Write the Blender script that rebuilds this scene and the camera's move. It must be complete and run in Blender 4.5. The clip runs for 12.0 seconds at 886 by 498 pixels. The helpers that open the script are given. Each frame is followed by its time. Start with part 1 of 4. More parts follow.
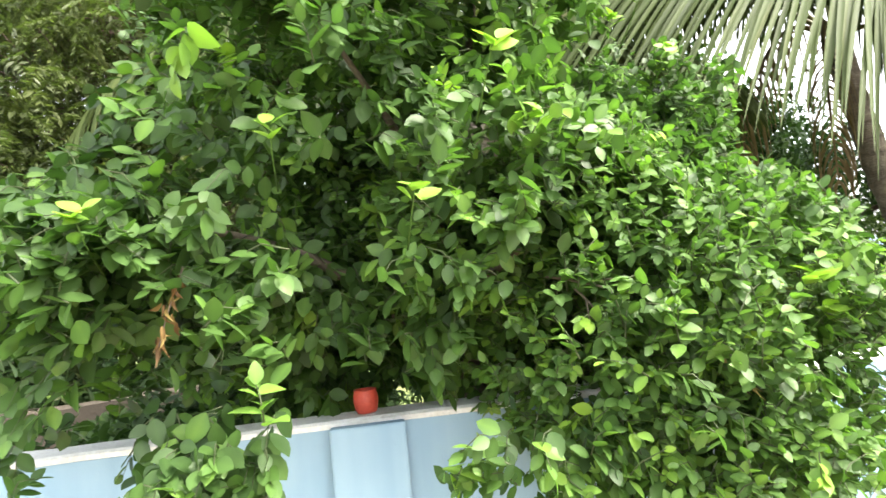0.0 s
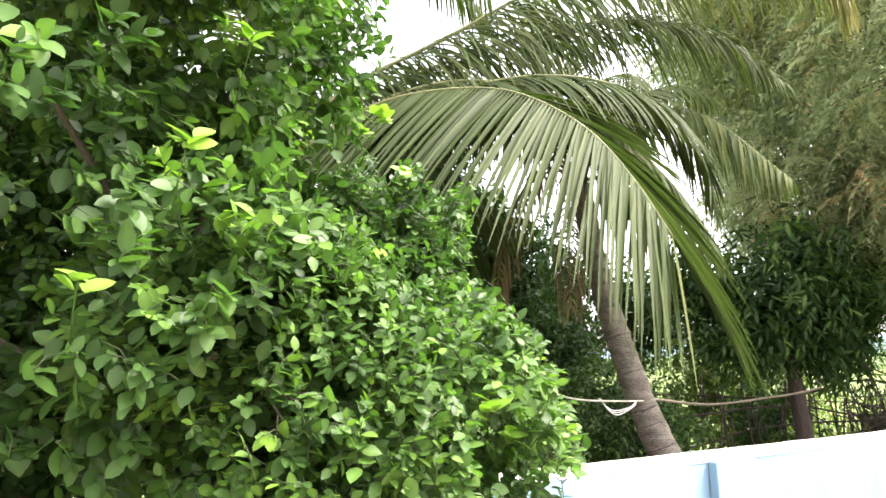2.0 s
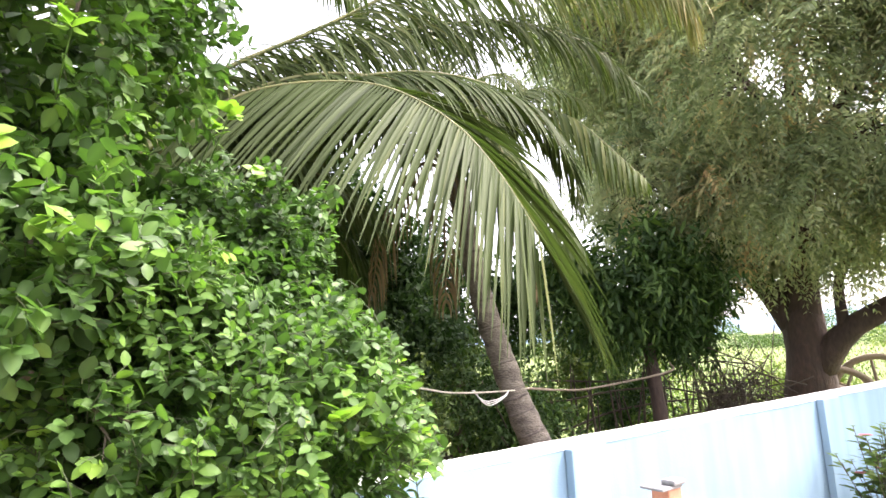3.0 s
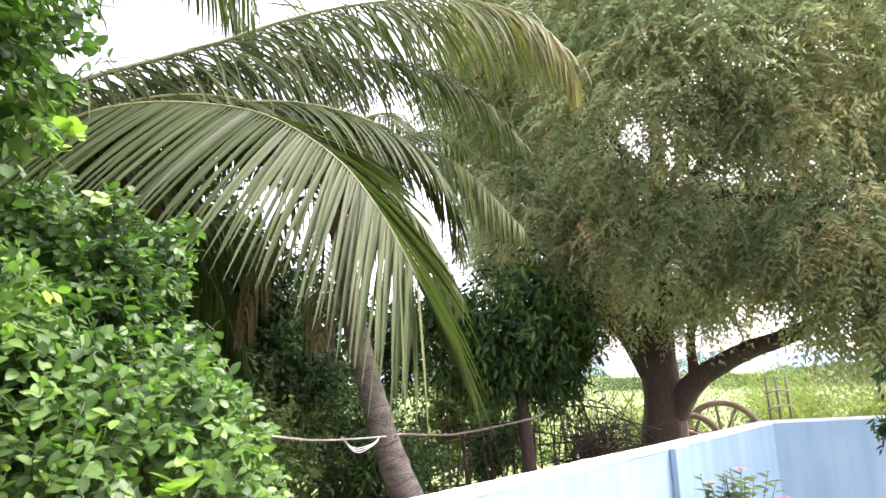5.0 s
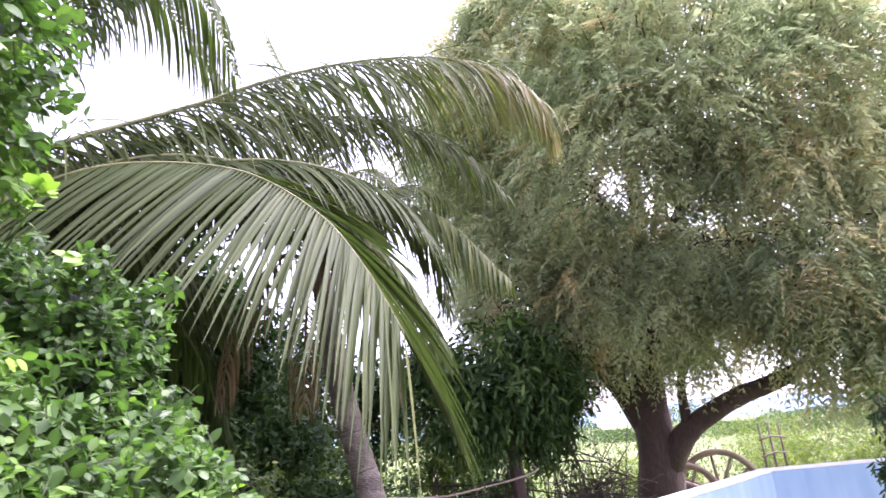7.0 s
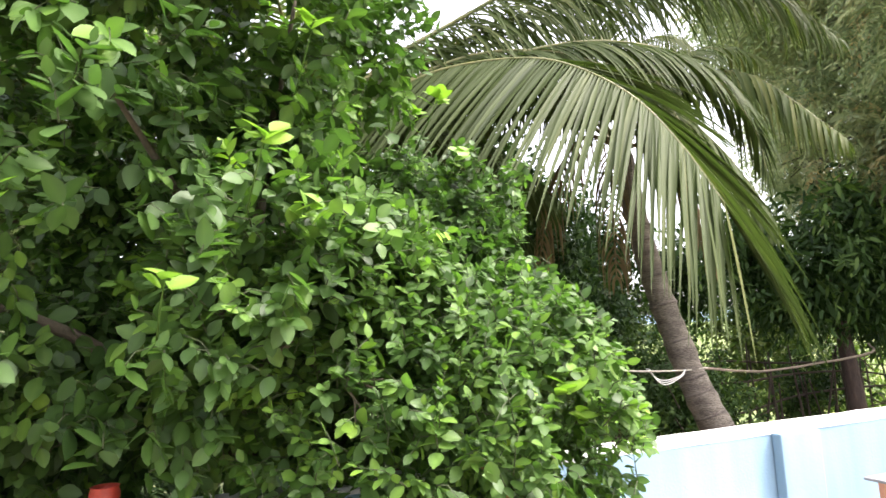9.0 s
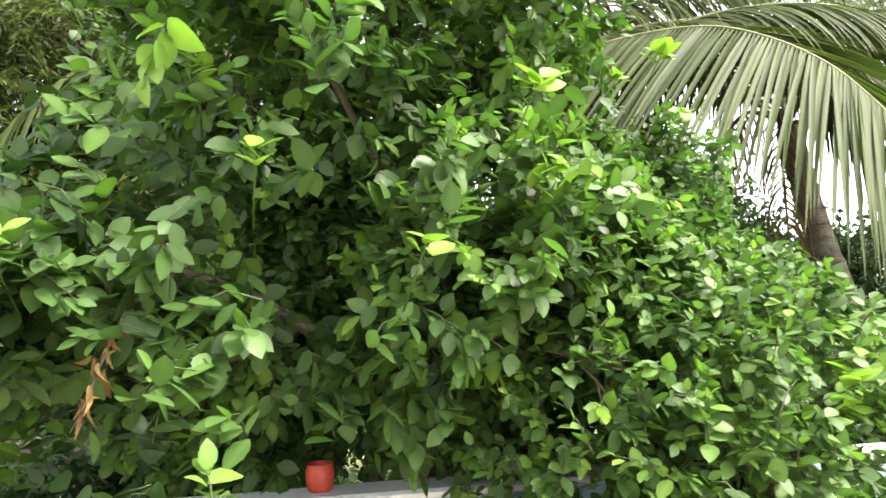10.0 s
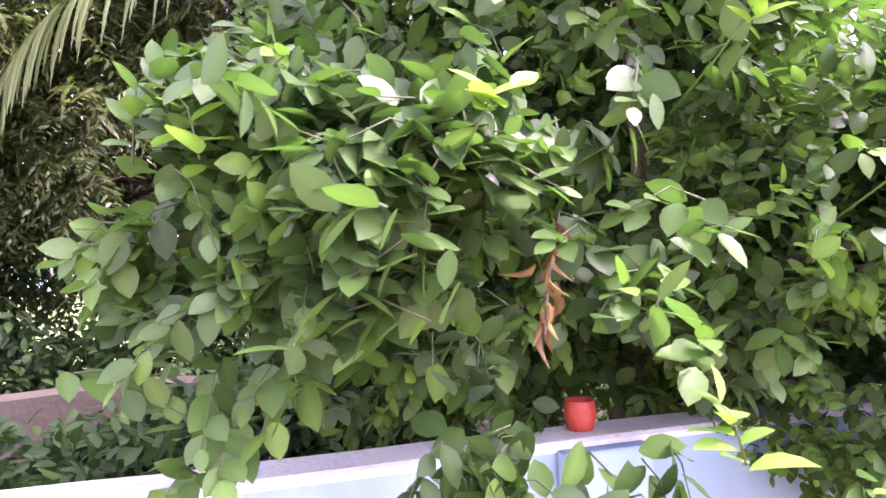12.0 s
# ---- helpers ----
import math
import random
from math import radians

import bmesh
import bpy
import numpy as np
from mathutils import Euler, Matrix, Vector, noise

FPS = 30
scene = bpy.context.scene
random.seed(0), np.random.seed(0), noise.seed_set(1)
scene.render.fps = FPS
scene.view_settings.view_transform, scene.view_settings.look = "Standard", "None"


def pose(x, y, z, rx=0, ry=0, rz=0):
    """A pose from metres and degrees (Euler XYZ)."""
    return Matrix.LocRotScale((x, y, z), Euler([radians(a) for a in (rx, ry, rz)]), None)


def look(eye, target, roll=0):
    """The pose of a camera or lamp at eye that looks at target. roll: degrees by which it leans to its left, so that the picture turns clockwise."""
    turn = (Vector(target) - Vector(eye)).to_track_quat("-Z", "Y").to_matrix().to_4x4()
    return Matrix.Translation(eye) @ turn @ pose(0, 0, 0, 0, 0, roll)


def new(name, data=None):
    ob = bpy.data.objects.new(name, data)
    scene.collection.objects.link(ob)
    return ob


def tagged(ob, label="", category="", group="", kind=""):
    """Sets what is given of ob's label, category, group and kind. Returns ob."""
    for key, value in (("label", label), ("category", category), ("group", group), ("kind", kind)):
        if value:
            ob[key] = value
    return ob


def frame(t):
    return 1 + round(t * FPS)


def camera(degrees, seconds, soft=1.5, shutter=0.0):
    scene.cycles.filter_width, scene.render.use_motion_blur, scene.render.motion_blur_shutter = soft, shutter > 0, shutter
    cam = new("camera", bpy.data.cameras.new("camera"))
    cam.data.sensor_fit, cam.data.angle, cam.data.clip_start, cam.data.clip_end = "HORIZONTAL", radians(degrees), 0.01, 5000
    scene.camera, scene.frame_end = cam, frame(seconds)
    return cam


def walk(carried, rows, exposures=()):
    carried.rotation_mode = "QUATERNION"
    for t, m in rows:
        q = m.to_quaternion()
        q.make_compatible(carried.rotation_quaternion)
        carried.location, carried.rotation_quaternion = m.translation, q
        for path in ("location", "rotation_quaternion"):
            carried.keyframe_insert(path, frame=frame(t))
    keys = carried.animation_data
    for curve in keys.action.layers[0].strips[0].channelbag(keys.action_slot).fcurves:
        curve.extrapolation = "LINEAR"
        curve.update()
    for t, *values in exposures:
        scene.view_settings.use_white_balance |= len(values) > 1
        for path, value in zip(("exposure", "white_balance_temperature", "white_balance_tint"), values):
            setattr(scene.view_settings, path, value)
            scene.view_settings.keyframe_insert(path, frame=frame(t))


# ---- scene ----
cam = camera(71.6, 12.0, shutter=0.15)
PATH = [
    (0, (0.013, 0.051, 1.771), (0.207, 2.037, 1.901), -5.9),
    (0.5, (-0.003, -0.026, 1.78), (0.019, 1.963, 1.993), -2.4),
    (1, (0.059, -0.004, 1.812), (0.42, 1.946, 2.074), -1.8),
    (1.2, (0.099, 0.0, 1.817), (0.648, 1.902, 2.106), -1.5),
    (1.5, (0.165, 0.015, 1.822), (0.867, 1.86, 2.145), -0.8),
    (2, (0.229, 0.014, 1.823), (1.059, 1.799, 2.18), -1.2),
    (2.5, (0.281, -0.006, 1.83), (1.268, 1.695, 2.195), -1.8),
    (3, (0.313, -0.018, 1.857), (1.461, 1.589, 2.173), -3.1),
    (3.2, (0.328, -0.011, 1.855), (1.518, 1.565, 2.171), -4.6),
    (4.8, (0.384, 0.019, 1.907), (1.756, 1.402, 2.362), -1.6),
    (5, (0.394, 0.019, 1.912), (1.816, 1.363, 2.326), -1.9),
    (5.5, (0.428, 0.056, 1.917), (1.941, 1.287, 2.361), -3.6),
    (6, (0.448, 0.107, 1.916), (1.997, 1.259, 2.438), -4.4),
    (6.5, (0.452, 0.116, 1.918), (2.0, 1.237, 2.505), -4.9),
    (7, (0.424, 0.076, 1.914), (1.858, 1.342, 2.498), -4.2),
    (7.2, (0.406, 0.058, 1.913), (1.761, 1.416, 2.48), -3.7),
    (8.8, (0.187, 0.026, 1.872), (0.969, 1.839, 2.191), -3.7),
    (9, (0.147, 0.059, 1.86), (0.889, 1.896, 2.127), -2.6),
    (9.5, (0.036, 0.173, 1.837), (0.602, 2.075, 2.088), -2.7),
    (10, (-0.1, 0.271, 1.827), (0.307, 2.211, 2.095), -1.7),
    (10.5, (-0.294, 0.349, 1.811), (0.032, 2.303, 2.087), -0.6),
    (10.8, (-0.391, 0.386, 1.807), (-0.055, 2.344, 2.039), -2.8),
    (11, (-0.471, 0.428, 1.806), (-0.126, 2.388, 2.003), -1.8),
    (11.5, (-0.648, 0.578, 1.793), (-0.203, 2.519, 1.973), -2.6),
    (12, (-0.862, 0.704, 1.792), (-0.265, 2.611, 1.881), -1.8),
]
EXPOSURES = [(0.0, 1.97, 6850, 8), (1.2, 2.16, 6800, 10), (2.0, 1.83, 6750, 13), (3.0, 1.71, 6650, 19), (5.0, 1.61, 6400, 24), (6.0, 1.64, 6000, 38), (7.0, 1.57, 5850, 42), (8.8, 1.52, 6600, 17), (9.5, 1.68, 6750, 15), (10.5, 1.98, 6900, 8), (11.0, 2.3, 6600, 18), (12.0, 2.5, 6100, 56)]
walk(cam, [(t, look(eye, target, roll)) for t, eye, target, roll in PATH], EXPOSURES)


# ---- world, sun, exposure ----
SUN_DIR = Vector((0.88, -0.50, 1.45)).normalized()
world = bpy.data.worlds.new("sky")
scene.world = world
world.use_nodes = True
wn = world.node_tree.nodes
sky = wn.new("ShaderNodeTexSky")
sky.sky_type = "NISHITA"
sky.sun_disc = False
sky.sun_elevation = math.asin(SUN_DIR.z)
sky.sun_rotation = math.atan2(SUN_DIR.x, SUN_DIR.y)
sky.air_density, sky.dust_density, sky.ozone_density = 0.7, 4.0, 0.6
wn["Background"].inputs["Strength"].default_value = 0.15
haze = wn.new("ShaderNodeHueSaturation")
haze.inputs["Saturation"].default_value, haze.inputs["Value"].default_value = 0.30, 2.5
world.node_tree.links.new(sky.outputs["Color"], haze.inputs["Color"])
world.node_tree.links.new(haze.outputs["Color"], wn["Background"].inputs["Color"])
sun = new("sun", bpy.data.lights.new("sun", "SUN"))
sun.data.energy, sun.data.angle, sun.data.color = 1.85, radians(6.0), (1.0, 0.95, 0.86)
sun.matrix_world = look((20 * SUN_DIR.x, 20 * SUN_DIR.y, 20 * SUN_DIR.z), (0, 0, 0))

rng = np.random.default_rng(7)


# ---- materials ----
def material(name):
    m = bpy.data.materials.new(name)
    m.use_nodes = True
    t = m.node_tree
    return m, t.nodes, t.links, t.nodes["Principled BSDF"]


def ramp(nodes, stops):
    r = nodes.new("ShaderNodeValToRGB")
    while len(r.color_ramp.elements) < len(stops):
        r.color_ramp.elements.new(0.5)
    for e, (p, c) in zip(r.color_ramp.elements, stops):
        e.position, e.color = p, (*c, 1)
    return r


def leaf_material(name, stops, rough=0.42, glow=0.3, see=0.35, blotch=14.0, tint=(1.15, 1.45, 0.65)):
    """A leaf: the tone attribute runs along the stops, with blotches, and light shines through."""
    m, n, l, b = material(name)
    a = n.new("ShaderNodeAttribute")
    a.attribute_name = "tone"
    tex = n.new("ShaderNodeTexNoise")
    tex.inputs["Scale"].default_value = blotch
    tex.inputs["Detail"].default_value = 4
    co = n.new("ShaderNodeNewGeometry")
    l.new(co.outputs["Position"], tex.inputs["Vector"])
    add = n.new("ShaderNodeMath")
    add.operation = "MULTIPLY_ADD"
    add.inputs[1].default_value, add.inputs[2].default_value = 0.30, -0.15
    l.new(tex.outputs["Fac"], add.inputs[0])
    s = n.new("ShaderNodeMath")
    s.operation = "ADD"
    l.new(a.outputs["Fac"], s.inputs[0])
    l.new(add.outputs[0], s.inputs[1])
    r = ramp(n, stops)
    l.new(s.outputs[0], r.inputs["Fac"])
    l.new(r.outputs["Color"], b.inputs["Base Color"])
    b.inputs["Roughness"].default_value = rough
    b.inputs["Specular IOR Level"].default_value = glow
    tr = n.new("ShaderNodeBsdfTranslucent")
    warm = n.new("ShaderNodeMix")
    warm.data_type = "RGBA"
    warm.blend_type = "MULTIPLY"
    warm.inputs["Factor"].default_value = 1.0
    warm.inputs["B"].default_value = (*tint, 1)
    l.new(r.outputs["Color"], warm.inputs["A"])
    l.new(warm.outputs["Result"], tr.inputs["Color"])
    mix = n.new("ShaderNodeMixShader")
    mix.inputs[0].default_value = see
    l.new(b.outputs[0], mix.inputs[1])
    l.new(tr.outputs[0], mix.inputs[2])
    l.new(mix.outputs[0], n["Material Output"].inputs["Surface"])
    return m


def rough_material(name, stops, scale=6.0, fine=60.0, rough=0.85, bump=0.4, stretch=(1, 1, 1), dist=0.02):
    """A rough surface of two scales of noise with fine relief."""
    m, n, l, b = material(name)
    co = n.new("ShaderNodeTexCoord")
    mp = n.new("ShaderNodeMapping")
    mp.inputs["Scale"].default_value = stretch
    l.new(co.outputs["Object"], mp.inputs["Vector"])
    big, small = n.new("ShaderNodeTexNoise"), n.new("ShaderNodeTexNoise")
    for tex, sc in ((big, scale), (small, fine)):
        tex.inputs["Scale"].default_value = sc
        tex.inputs["Detail"].default_value = 6
        l.new(mp.outputs["Vector"], tex.inputs["Vector"])
    mix = n.new("ShaderNodeMath")
    mix.operation = "MULTIPLY_ADD"
    mix.inputs[1].default_value = 0.45
    l.new(small.outputs["Fac"], mix.inputs[0])
    half = n.new("ShaderNodeMath")
    half.operation = "MULTIPLY"
    half.inputs[1].default_value = 0.6
    l.new(big.outputs["Fac"], half.inputs[0])
    l.new(half.outputs[0], mix.inputs[2])
    r = ramp(n, stops)
    l.new(mix.outputs[0], r.inputs["Fac"])
    l.new(r.outputs["Color"], b.inputs["Base Color"])
    b.inputs["Roughness"].default_value = rough
    bp = n.new("ShaderNodeBump")
    bp.inputs["Strength"].default_value, bp.inputs["Distance"].default_value = bump, dist
    l.new(mix.outputs[0], bp.inputs["Height"])
    l.new(bp.outputs["Normal"], b.inputs["Normal"])
    return m


LEMON = leaf_material("lemon_leaf", [(0.0, (0.034, 0.070, 0.020)), (0.45, (0.072, 0.142, 0.032)), (0.75, (0.135, 0.245, 0.042)), (1.0, (0.22, 0.36, 0.045))], 0.48, 0.34, 0.36)
NEEM = leaf_material("neem_leaf", [(0.0, (0.140, 0.185, 0.105)), (0.30, (0.240, 0.285, 0.165)), (0.56, (0.340, 0.350, 0.215)), (0.76, (0.43, 0.35, 0.20)), (1.0, (0.45, 0.29, 0.17))], 0.5, 0.4, 0.62, 1.2, (1.66, 1.72, 1.38))
OLIVE = leaf_material("olive_leaf", [(0.0, (0.042, 0.058, 0.020)), (0.5, (0.085, 0.108, 0.034)), (1.0, (0.16, 0.17, 0.055))], 0.5, 0.35, 0.45, 1.2)
COCO = leaf_material("coconut_leaf", [(0.0, (0.028, 0.042, 0.013)), (0.5, (0.062, 0.085, 0.028)), (0.8, (0.135, 0.142, 0.050)), (1.0, (0.28, 0.22, 0.09))], 0.55, 0.14, 0.30, 3.0)
DRYFROND = leaf_material("dry_frond", [(0.0, (0.10, 0.07, 0.04)), (1.0, (0.25, 0.17, 0.09))], 0.7, 0.2, 0.2)
DARKLEAF = leaf_material("dark_leaf", [(0.0, (0.018, 0.040, 0.014)), (0.6, (0.045, 0.085, 0.025)), (1.0, (0.10, 0.16, 0.035))], 0.55, 0.2, 0.3, 2.0)
BUSHLEAF = leaf_material("bush_leaf", [(0.0, (0.035, 0.065, 0.02)), (0.5, (0.09, 0.14, 0.035)), (1.0, (0.20, 0.24, 0.06))], 0.5, 0.3, 0.35, 2.0)
GRASS = leaf_material("grass", [(0.0, (0.04, 0.068, 0.017)), (0.5, (0.082, 0.115, 0.030)), (1.0, (0.16, 0.155, 0.058))], 0.6, 0.2, 0.4, 0.4)
FIELDBUSH = leaf_material("field_bush", [(0.0, (0.06, 0.095, 0.024)), (0.5, (0.125, 0.165, 0.042)), (1.0, (0.22, 0.225, 0.07))], 0.6, 0.2, 0.4, 0.8)
DEADLEAF = leaf_material("dead_leaf", [(0.0, (0.055, 0.032, 0.016)), (0.6, (0.14, 0.075, 0.032)), (1.0, (0.20, 0.15, 0.05))], 0.7, 0.2, 0.25)
PETAL = leaf_material("pink_petal", [(0.0, (0.55, 0.10, 0.16)), (1.0, (0.75, 0.25, 0.30))], 0.5, 0.2, 0.3)
BARK = rough_material("neem_bark", [(0.25, (0.035, 0.025, 0.021)), (0.55, (0.085, 0.057, 0.045)), (0.8, (0.16, 0.095, 0.068))], 2.2, 26.0, 0.95, 0.8, (1, 1, 0.35), 0.05)
SHOOT = rough_material("green_shoot", [(0.3, (0.028, 0.045, 0.014)), (0.7, (0.06, 0.075, 0.028))], 9.0, 90.0, 0.7, 0.2)
TWIG = rough_material("lemon_bark", [(0.3, (0.05, 0.042, 0.03)), (0.7, (0.12, 0.095, 0.065))], 9.0, 90.0, 0.85, 0.4)
PALMBARK = rough_material("coconut_bark", [(0.32, (0.060, 0.050, 0.040)), (0.5, (0.145, 0.122, 0.098)), (0.7, (0.26, 0.225, 0.185))], 5.0, 40.0, 0.95, 0.9, (1, 1, 3.0))
PALMSCAR = rough_material("leaf_scar", [(0.35, (0.055, 0.045, 0.038)), (0.65, (0.19, 0.16, 0.135))], 9.0, 60.0, 0.95, 0.6)
RACHIS = rough_material("frond_stalk", [(0.3, (0.10, 0.115, 0.04)), (0.7, (0.20, 0.19, 0.075))], 5.0, 40.0, 0.5, 0.2)
STICK = rough_material("dry_stick", [(0.3, (0.035, 0.026, 0.021)), (0.7, (0.11, 0.08, 0.058))], 5.0, 60.0, 0.9, 0.4)
OLDWOOD = rough_material("weathered_wood", [(0.3, (0.13, 0.10, 0.075)), (0.7, (0.30, 0.235, 0.17))], 3.0, 50.0, 0.85, 0.5, (1, 1, 1))
ROPE = rough_material("pale_rope", [(0.3, (0.42, 0.38, 0.30)), (0.7, (0.66, 0.61, 0.52))], 30.0, 220.0, 0.9, 0.5)
CLOTH = rough_material("white_cloth", [(0.3, (0.62, 0.60, 0.55)), (0.7, (0.80, 0.79, 0.76))], 20.0, 200.0, 0.9, 0.3)
# mud brown, darkened to carry the tree shade that falls on this wall
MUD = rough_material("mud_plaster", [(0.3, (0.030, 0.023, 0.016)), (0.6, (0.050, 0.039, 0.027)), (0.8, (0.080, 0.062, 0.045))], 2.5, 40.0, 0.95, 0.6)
TERRA = rough_material("terracotta", [(0.3, (0.42, 0.17, 0.10)), (0.7, (0.58, 0.27, 0.17))], 9.0, 70.0, 0.8, 0.3)
# plaster of the added wall that holds sky light off wall_2
BLOCKER = rough_material("blocker_plaster", [(0.3, (0.22, 0.22, 0.20)), (0.7, (0.34, 0.34, 0.31))], 2.0, 40.0, 0.9, 0.3)
SLATE = rough_material("grey_stone", [(0.3, (0.15, 0.15, 0.155)), (0.7, (0.33, 0.33, 0.335))], 8.0, 60.0, 0.7, 0.4)
REDPLASTIC = rough_material("red_clay", [(0.3, (0.36, 0.035, 0.025)), (0.7, (0.50, 0.07, 0.04))], 25.0, 120.0, 0.5, 0.2)
# aerial haze is painted into the hills as an even pale blue
HILL = rough_material("haze_painted_hill", [(0.3, (0.15, 0.22, 0.30)), (0.7, (0.20, 0.275, 0.36))], 0.01, 0.08, 1.0, 0.0)


def paint_material():
    """Pale blue limewash: cloudy patches, faint streaks down from the top, fine trowel relief."""
    m, n, l, b = material("pale_blue_limewash")
    co = n.new("ShaderNodeNewGeometry")
    stretch = n.new("ShaderNodeMapping")
    stretch.inputs["Scale"].default_value = (5, 5, 0.5)
    l.new(co.outputs["Position"], stretch.inputs["Vector"])
    streak, cloud, grain = (n.new("ShaderNodeTexNoise") for _ in range(3))
    for tex, sc in ((streak, 1.6), (cloud, 1.7), (grain, 90.0)):
        tex.inputs["Scale"].default_value = sc
        tex.inputs["Detail"].default_value = 6
    l.new(stretch.outputs[0], streak.inputs["Vector"])
    l.new(co.outputs["Position"], cloud.inputs["Vector"])
    l.new(co.outputs["Position"], grain.inputs["Vector"])
    add = n.new("ShaderNodeMath")
    add.operation = "ADD"
    l.new(streak.outputs["Fac"], add.inputs[0])
    l.new(cloud.outputs["Fac"], add.inputs[1])
    half = n.new("ShaderNodeMath")
    half.operation = "MULTIPLY"
    half.inputs[1].default_value = 0.5
    l.new(add.outputs[0], half.inputs[0])
    r = ramp(n, [(0.30, (0.155, 0.265, 0.375)), (0.5, (0.20, 0.32, 0.43)), (0.72, (0.25, 0.375, 0.48))])
    l.new(half.outputs[0], r.inputs["Fac"])
    l.new(r.outputs["Color"], b.inputs["Base Color"])
    b.inputs["Roughness"].default_value = 0.85
    bp = n.new("ShaderNodeBump")
    bp.inputs["Strength"].default_value, bp.inputs["Distance"].default_value = 0.25, 0.004
    l.new(grain.outputs["Fac"], bp.inputs["Height"])
    l.new(bp.outputs["Normal"], b.inputs["Normal"])
    return m


PAINT = paint_material()
COPING = rough_material("cement_coping", [(0.3, (0.42, 0.42, 0.40)), (0.6, (0.58, 0.60, 0.60)), (0.8, (0.68, 0.71, 0.72))], 4.0, 70.0, 0.9, 0.5)


def ground_material():
    """Dry reddish soil by the yard, passing into pale sandy earth and green fields further out."""
    m, n, l, b = material("soil_and_field")
    co = n.new("ShaderNodeNewGeometry")
    big, mid, fine = (n.new("ShaderNodeTexNoise") for _ in range(3))
    for tex, sc in ((big, 0.09), (mid, 0.8), (fine, 18.0)):
        tex.inputs["Scale"].default_value = sc
        tex.inputs["Detail"].default_value = 7
        l.new(co.outputs["Position"], tex.inputs["Vector"])
    soil = ramp(n, [(0.3, (0.16, 0.11, 0.075)), (0.55, (0.27, 0.20, 0.14)), (0.75, (0.40, 0.32, 0.23))])
    field = ramp(n, [(0.30, (0.065, 0.105, 0.024)), (0.5, (0.115, 0.16, 0.036)), (0.7, (0.20, 0.20, 0.065))])
    l.new(fine.outputs["Fac"], soil.inputs["Fac"])
    l.new(mid.outputs["Fac"], field.inputs["Fac"])
    sep = n.new("ShaderNodeSeparateXYZ")
    l.new(co.outputs["Position"], sep.inputs[0])
    reach = n.new("ShaderNodeMapRange")
    reach.inputs["From Min"].default_value, reach.inputs["From Max"].default_value = 9.5, 15.0
    far = n.new("ShaderNodeVectorMath")
    far.operation = "LENGTH"
    l.new(co.outputs["Position"], far.inputs[0])
    wob = n.new("ShaderNodeMath")
    wob.operation = "MULTIPLY_ADD"
    wob.inputs[1].default_value = 9.0
    l.new(big.outputs["Fac"], wob.inputs[0])
    l.new(far.outputs["Value"], wob.inputs[2])
    l.new(wob.outputs[0], reach.inputs["Value"])
    mix = n.new("ShaderNodeMix")
    mix.data_type = "RGBA"
    l.new(reach.outputs[0], mix.inputs["Factor"])
    l.new(soil.outputs["Color"], mix.inputs["A"])
    l.new(field.outputs["Color"], mix.inputs["B"])
    l.new(mix.outputs["Result"], b.inputs["Base Color"])
    b.inputs["Roughness"].default_value = 0.95
    bp = n.new("ShaderNodeBump")
    bp.inputs["Strength"].default_value, bp.inputs["Distance"].default_value = 0.6, 0.03
    l.new(fine.outputs["Fac"], bp.inputs["Height"])
    l.new(bp.outputs["Normal"], b.inputs["Normal"])
    return m


SOIL = ground_material()


# ---- builders ----
class Shape:
    """Collects vertices, faces and a tone for each vertex, to become one mesh."""

    def __init__(self):
        self.v, self.f, self.t, self.n = [], {}, [], 0

    def add(self, verts, faces, tone=0.5):
        verts = np.asarray(verts, float).reshape(-1, 3)
        self.v.append(verts)
        self.t.append(np.broadcast_to(np.asarray(tone, float), (len(verts),)))
        for face in faces:
            self.f.setdefault(len(face), []).append(np.asarray([face]) + self.n)
        self.n += len(verts)

    def add_many(self, verts, faces, tones):
        """verts: k x m x 3 copies of one little mesh with m vertices and the given faces; tones: k."""
        k, m, _ = verts.shape
        self.v.append(verts.reshape(-1, 3))
        tones = np.asarray(tones, float)
        self.t.append(np.repeat(tones, m) if tones.ndim == 1 else tones.reshape(-1))
        base = self.n + m * np.arange(k)[:, None, None]
        for size in sorted({len(q) for q in faces}):
            q = np.array([q for q in faces if len(q) == size])
            self.f.setdefault(size, []).append((base + q[None]).reshape(-1, size))
        self.n += k * m

    def mesh(self, name, mat, smooth=True):
        me = bpy.data.meshes.new(name)
        v = np.concatenate(self.v)
        polys = [(s, np.concatenate(a)) for s, a in sorted(self.f.items())]
        loops = np.concatenate([a.ravel() for _, a in polys])
        sizes = np.concatenate([np.full(len(a), s) for s, a in polys])
        starts = np.concatenate([[0], np.cumsum(sizes)[:-1]])
        me.vertices.add(len(v))
        me.vertices.foreach_set("co", v.ravel())
        me.loops.add(len(loops))
        me.loops.foreach_set("vertex_index", loops.astype(np.int32))
        me.polygons.add(len(sizes))
        me.polygons.foreach_set("loop_start", starts.astype(np.int32))
        me.polygons.foreach_set("use_smooth", np.full(len(sizes), smooth))
        at = me.attributes.new("tone", "FLOAT", "POINT")
        at.data.foreach_set("value", np.concatenate(self.t))
        me.materials.append(mat)
        me.update(calc_edges=True)
        me.validate()
        return me


def part(name, shape, mat, parent=None, label="", smooth=True):
    ob = new(name, shape.mesh(name, mat, smooth))
    if parent is not None:
        ob.parent = parent
    return tagged(ob, label)


def thing(name, place, label, category, group="", kind=""):
    ob = new(name)
    ob.location = place
    ob.empty_display_size = 0.1
    bpy.context.view_layer.update()
    return tagged(ob, label, category, group, kind)


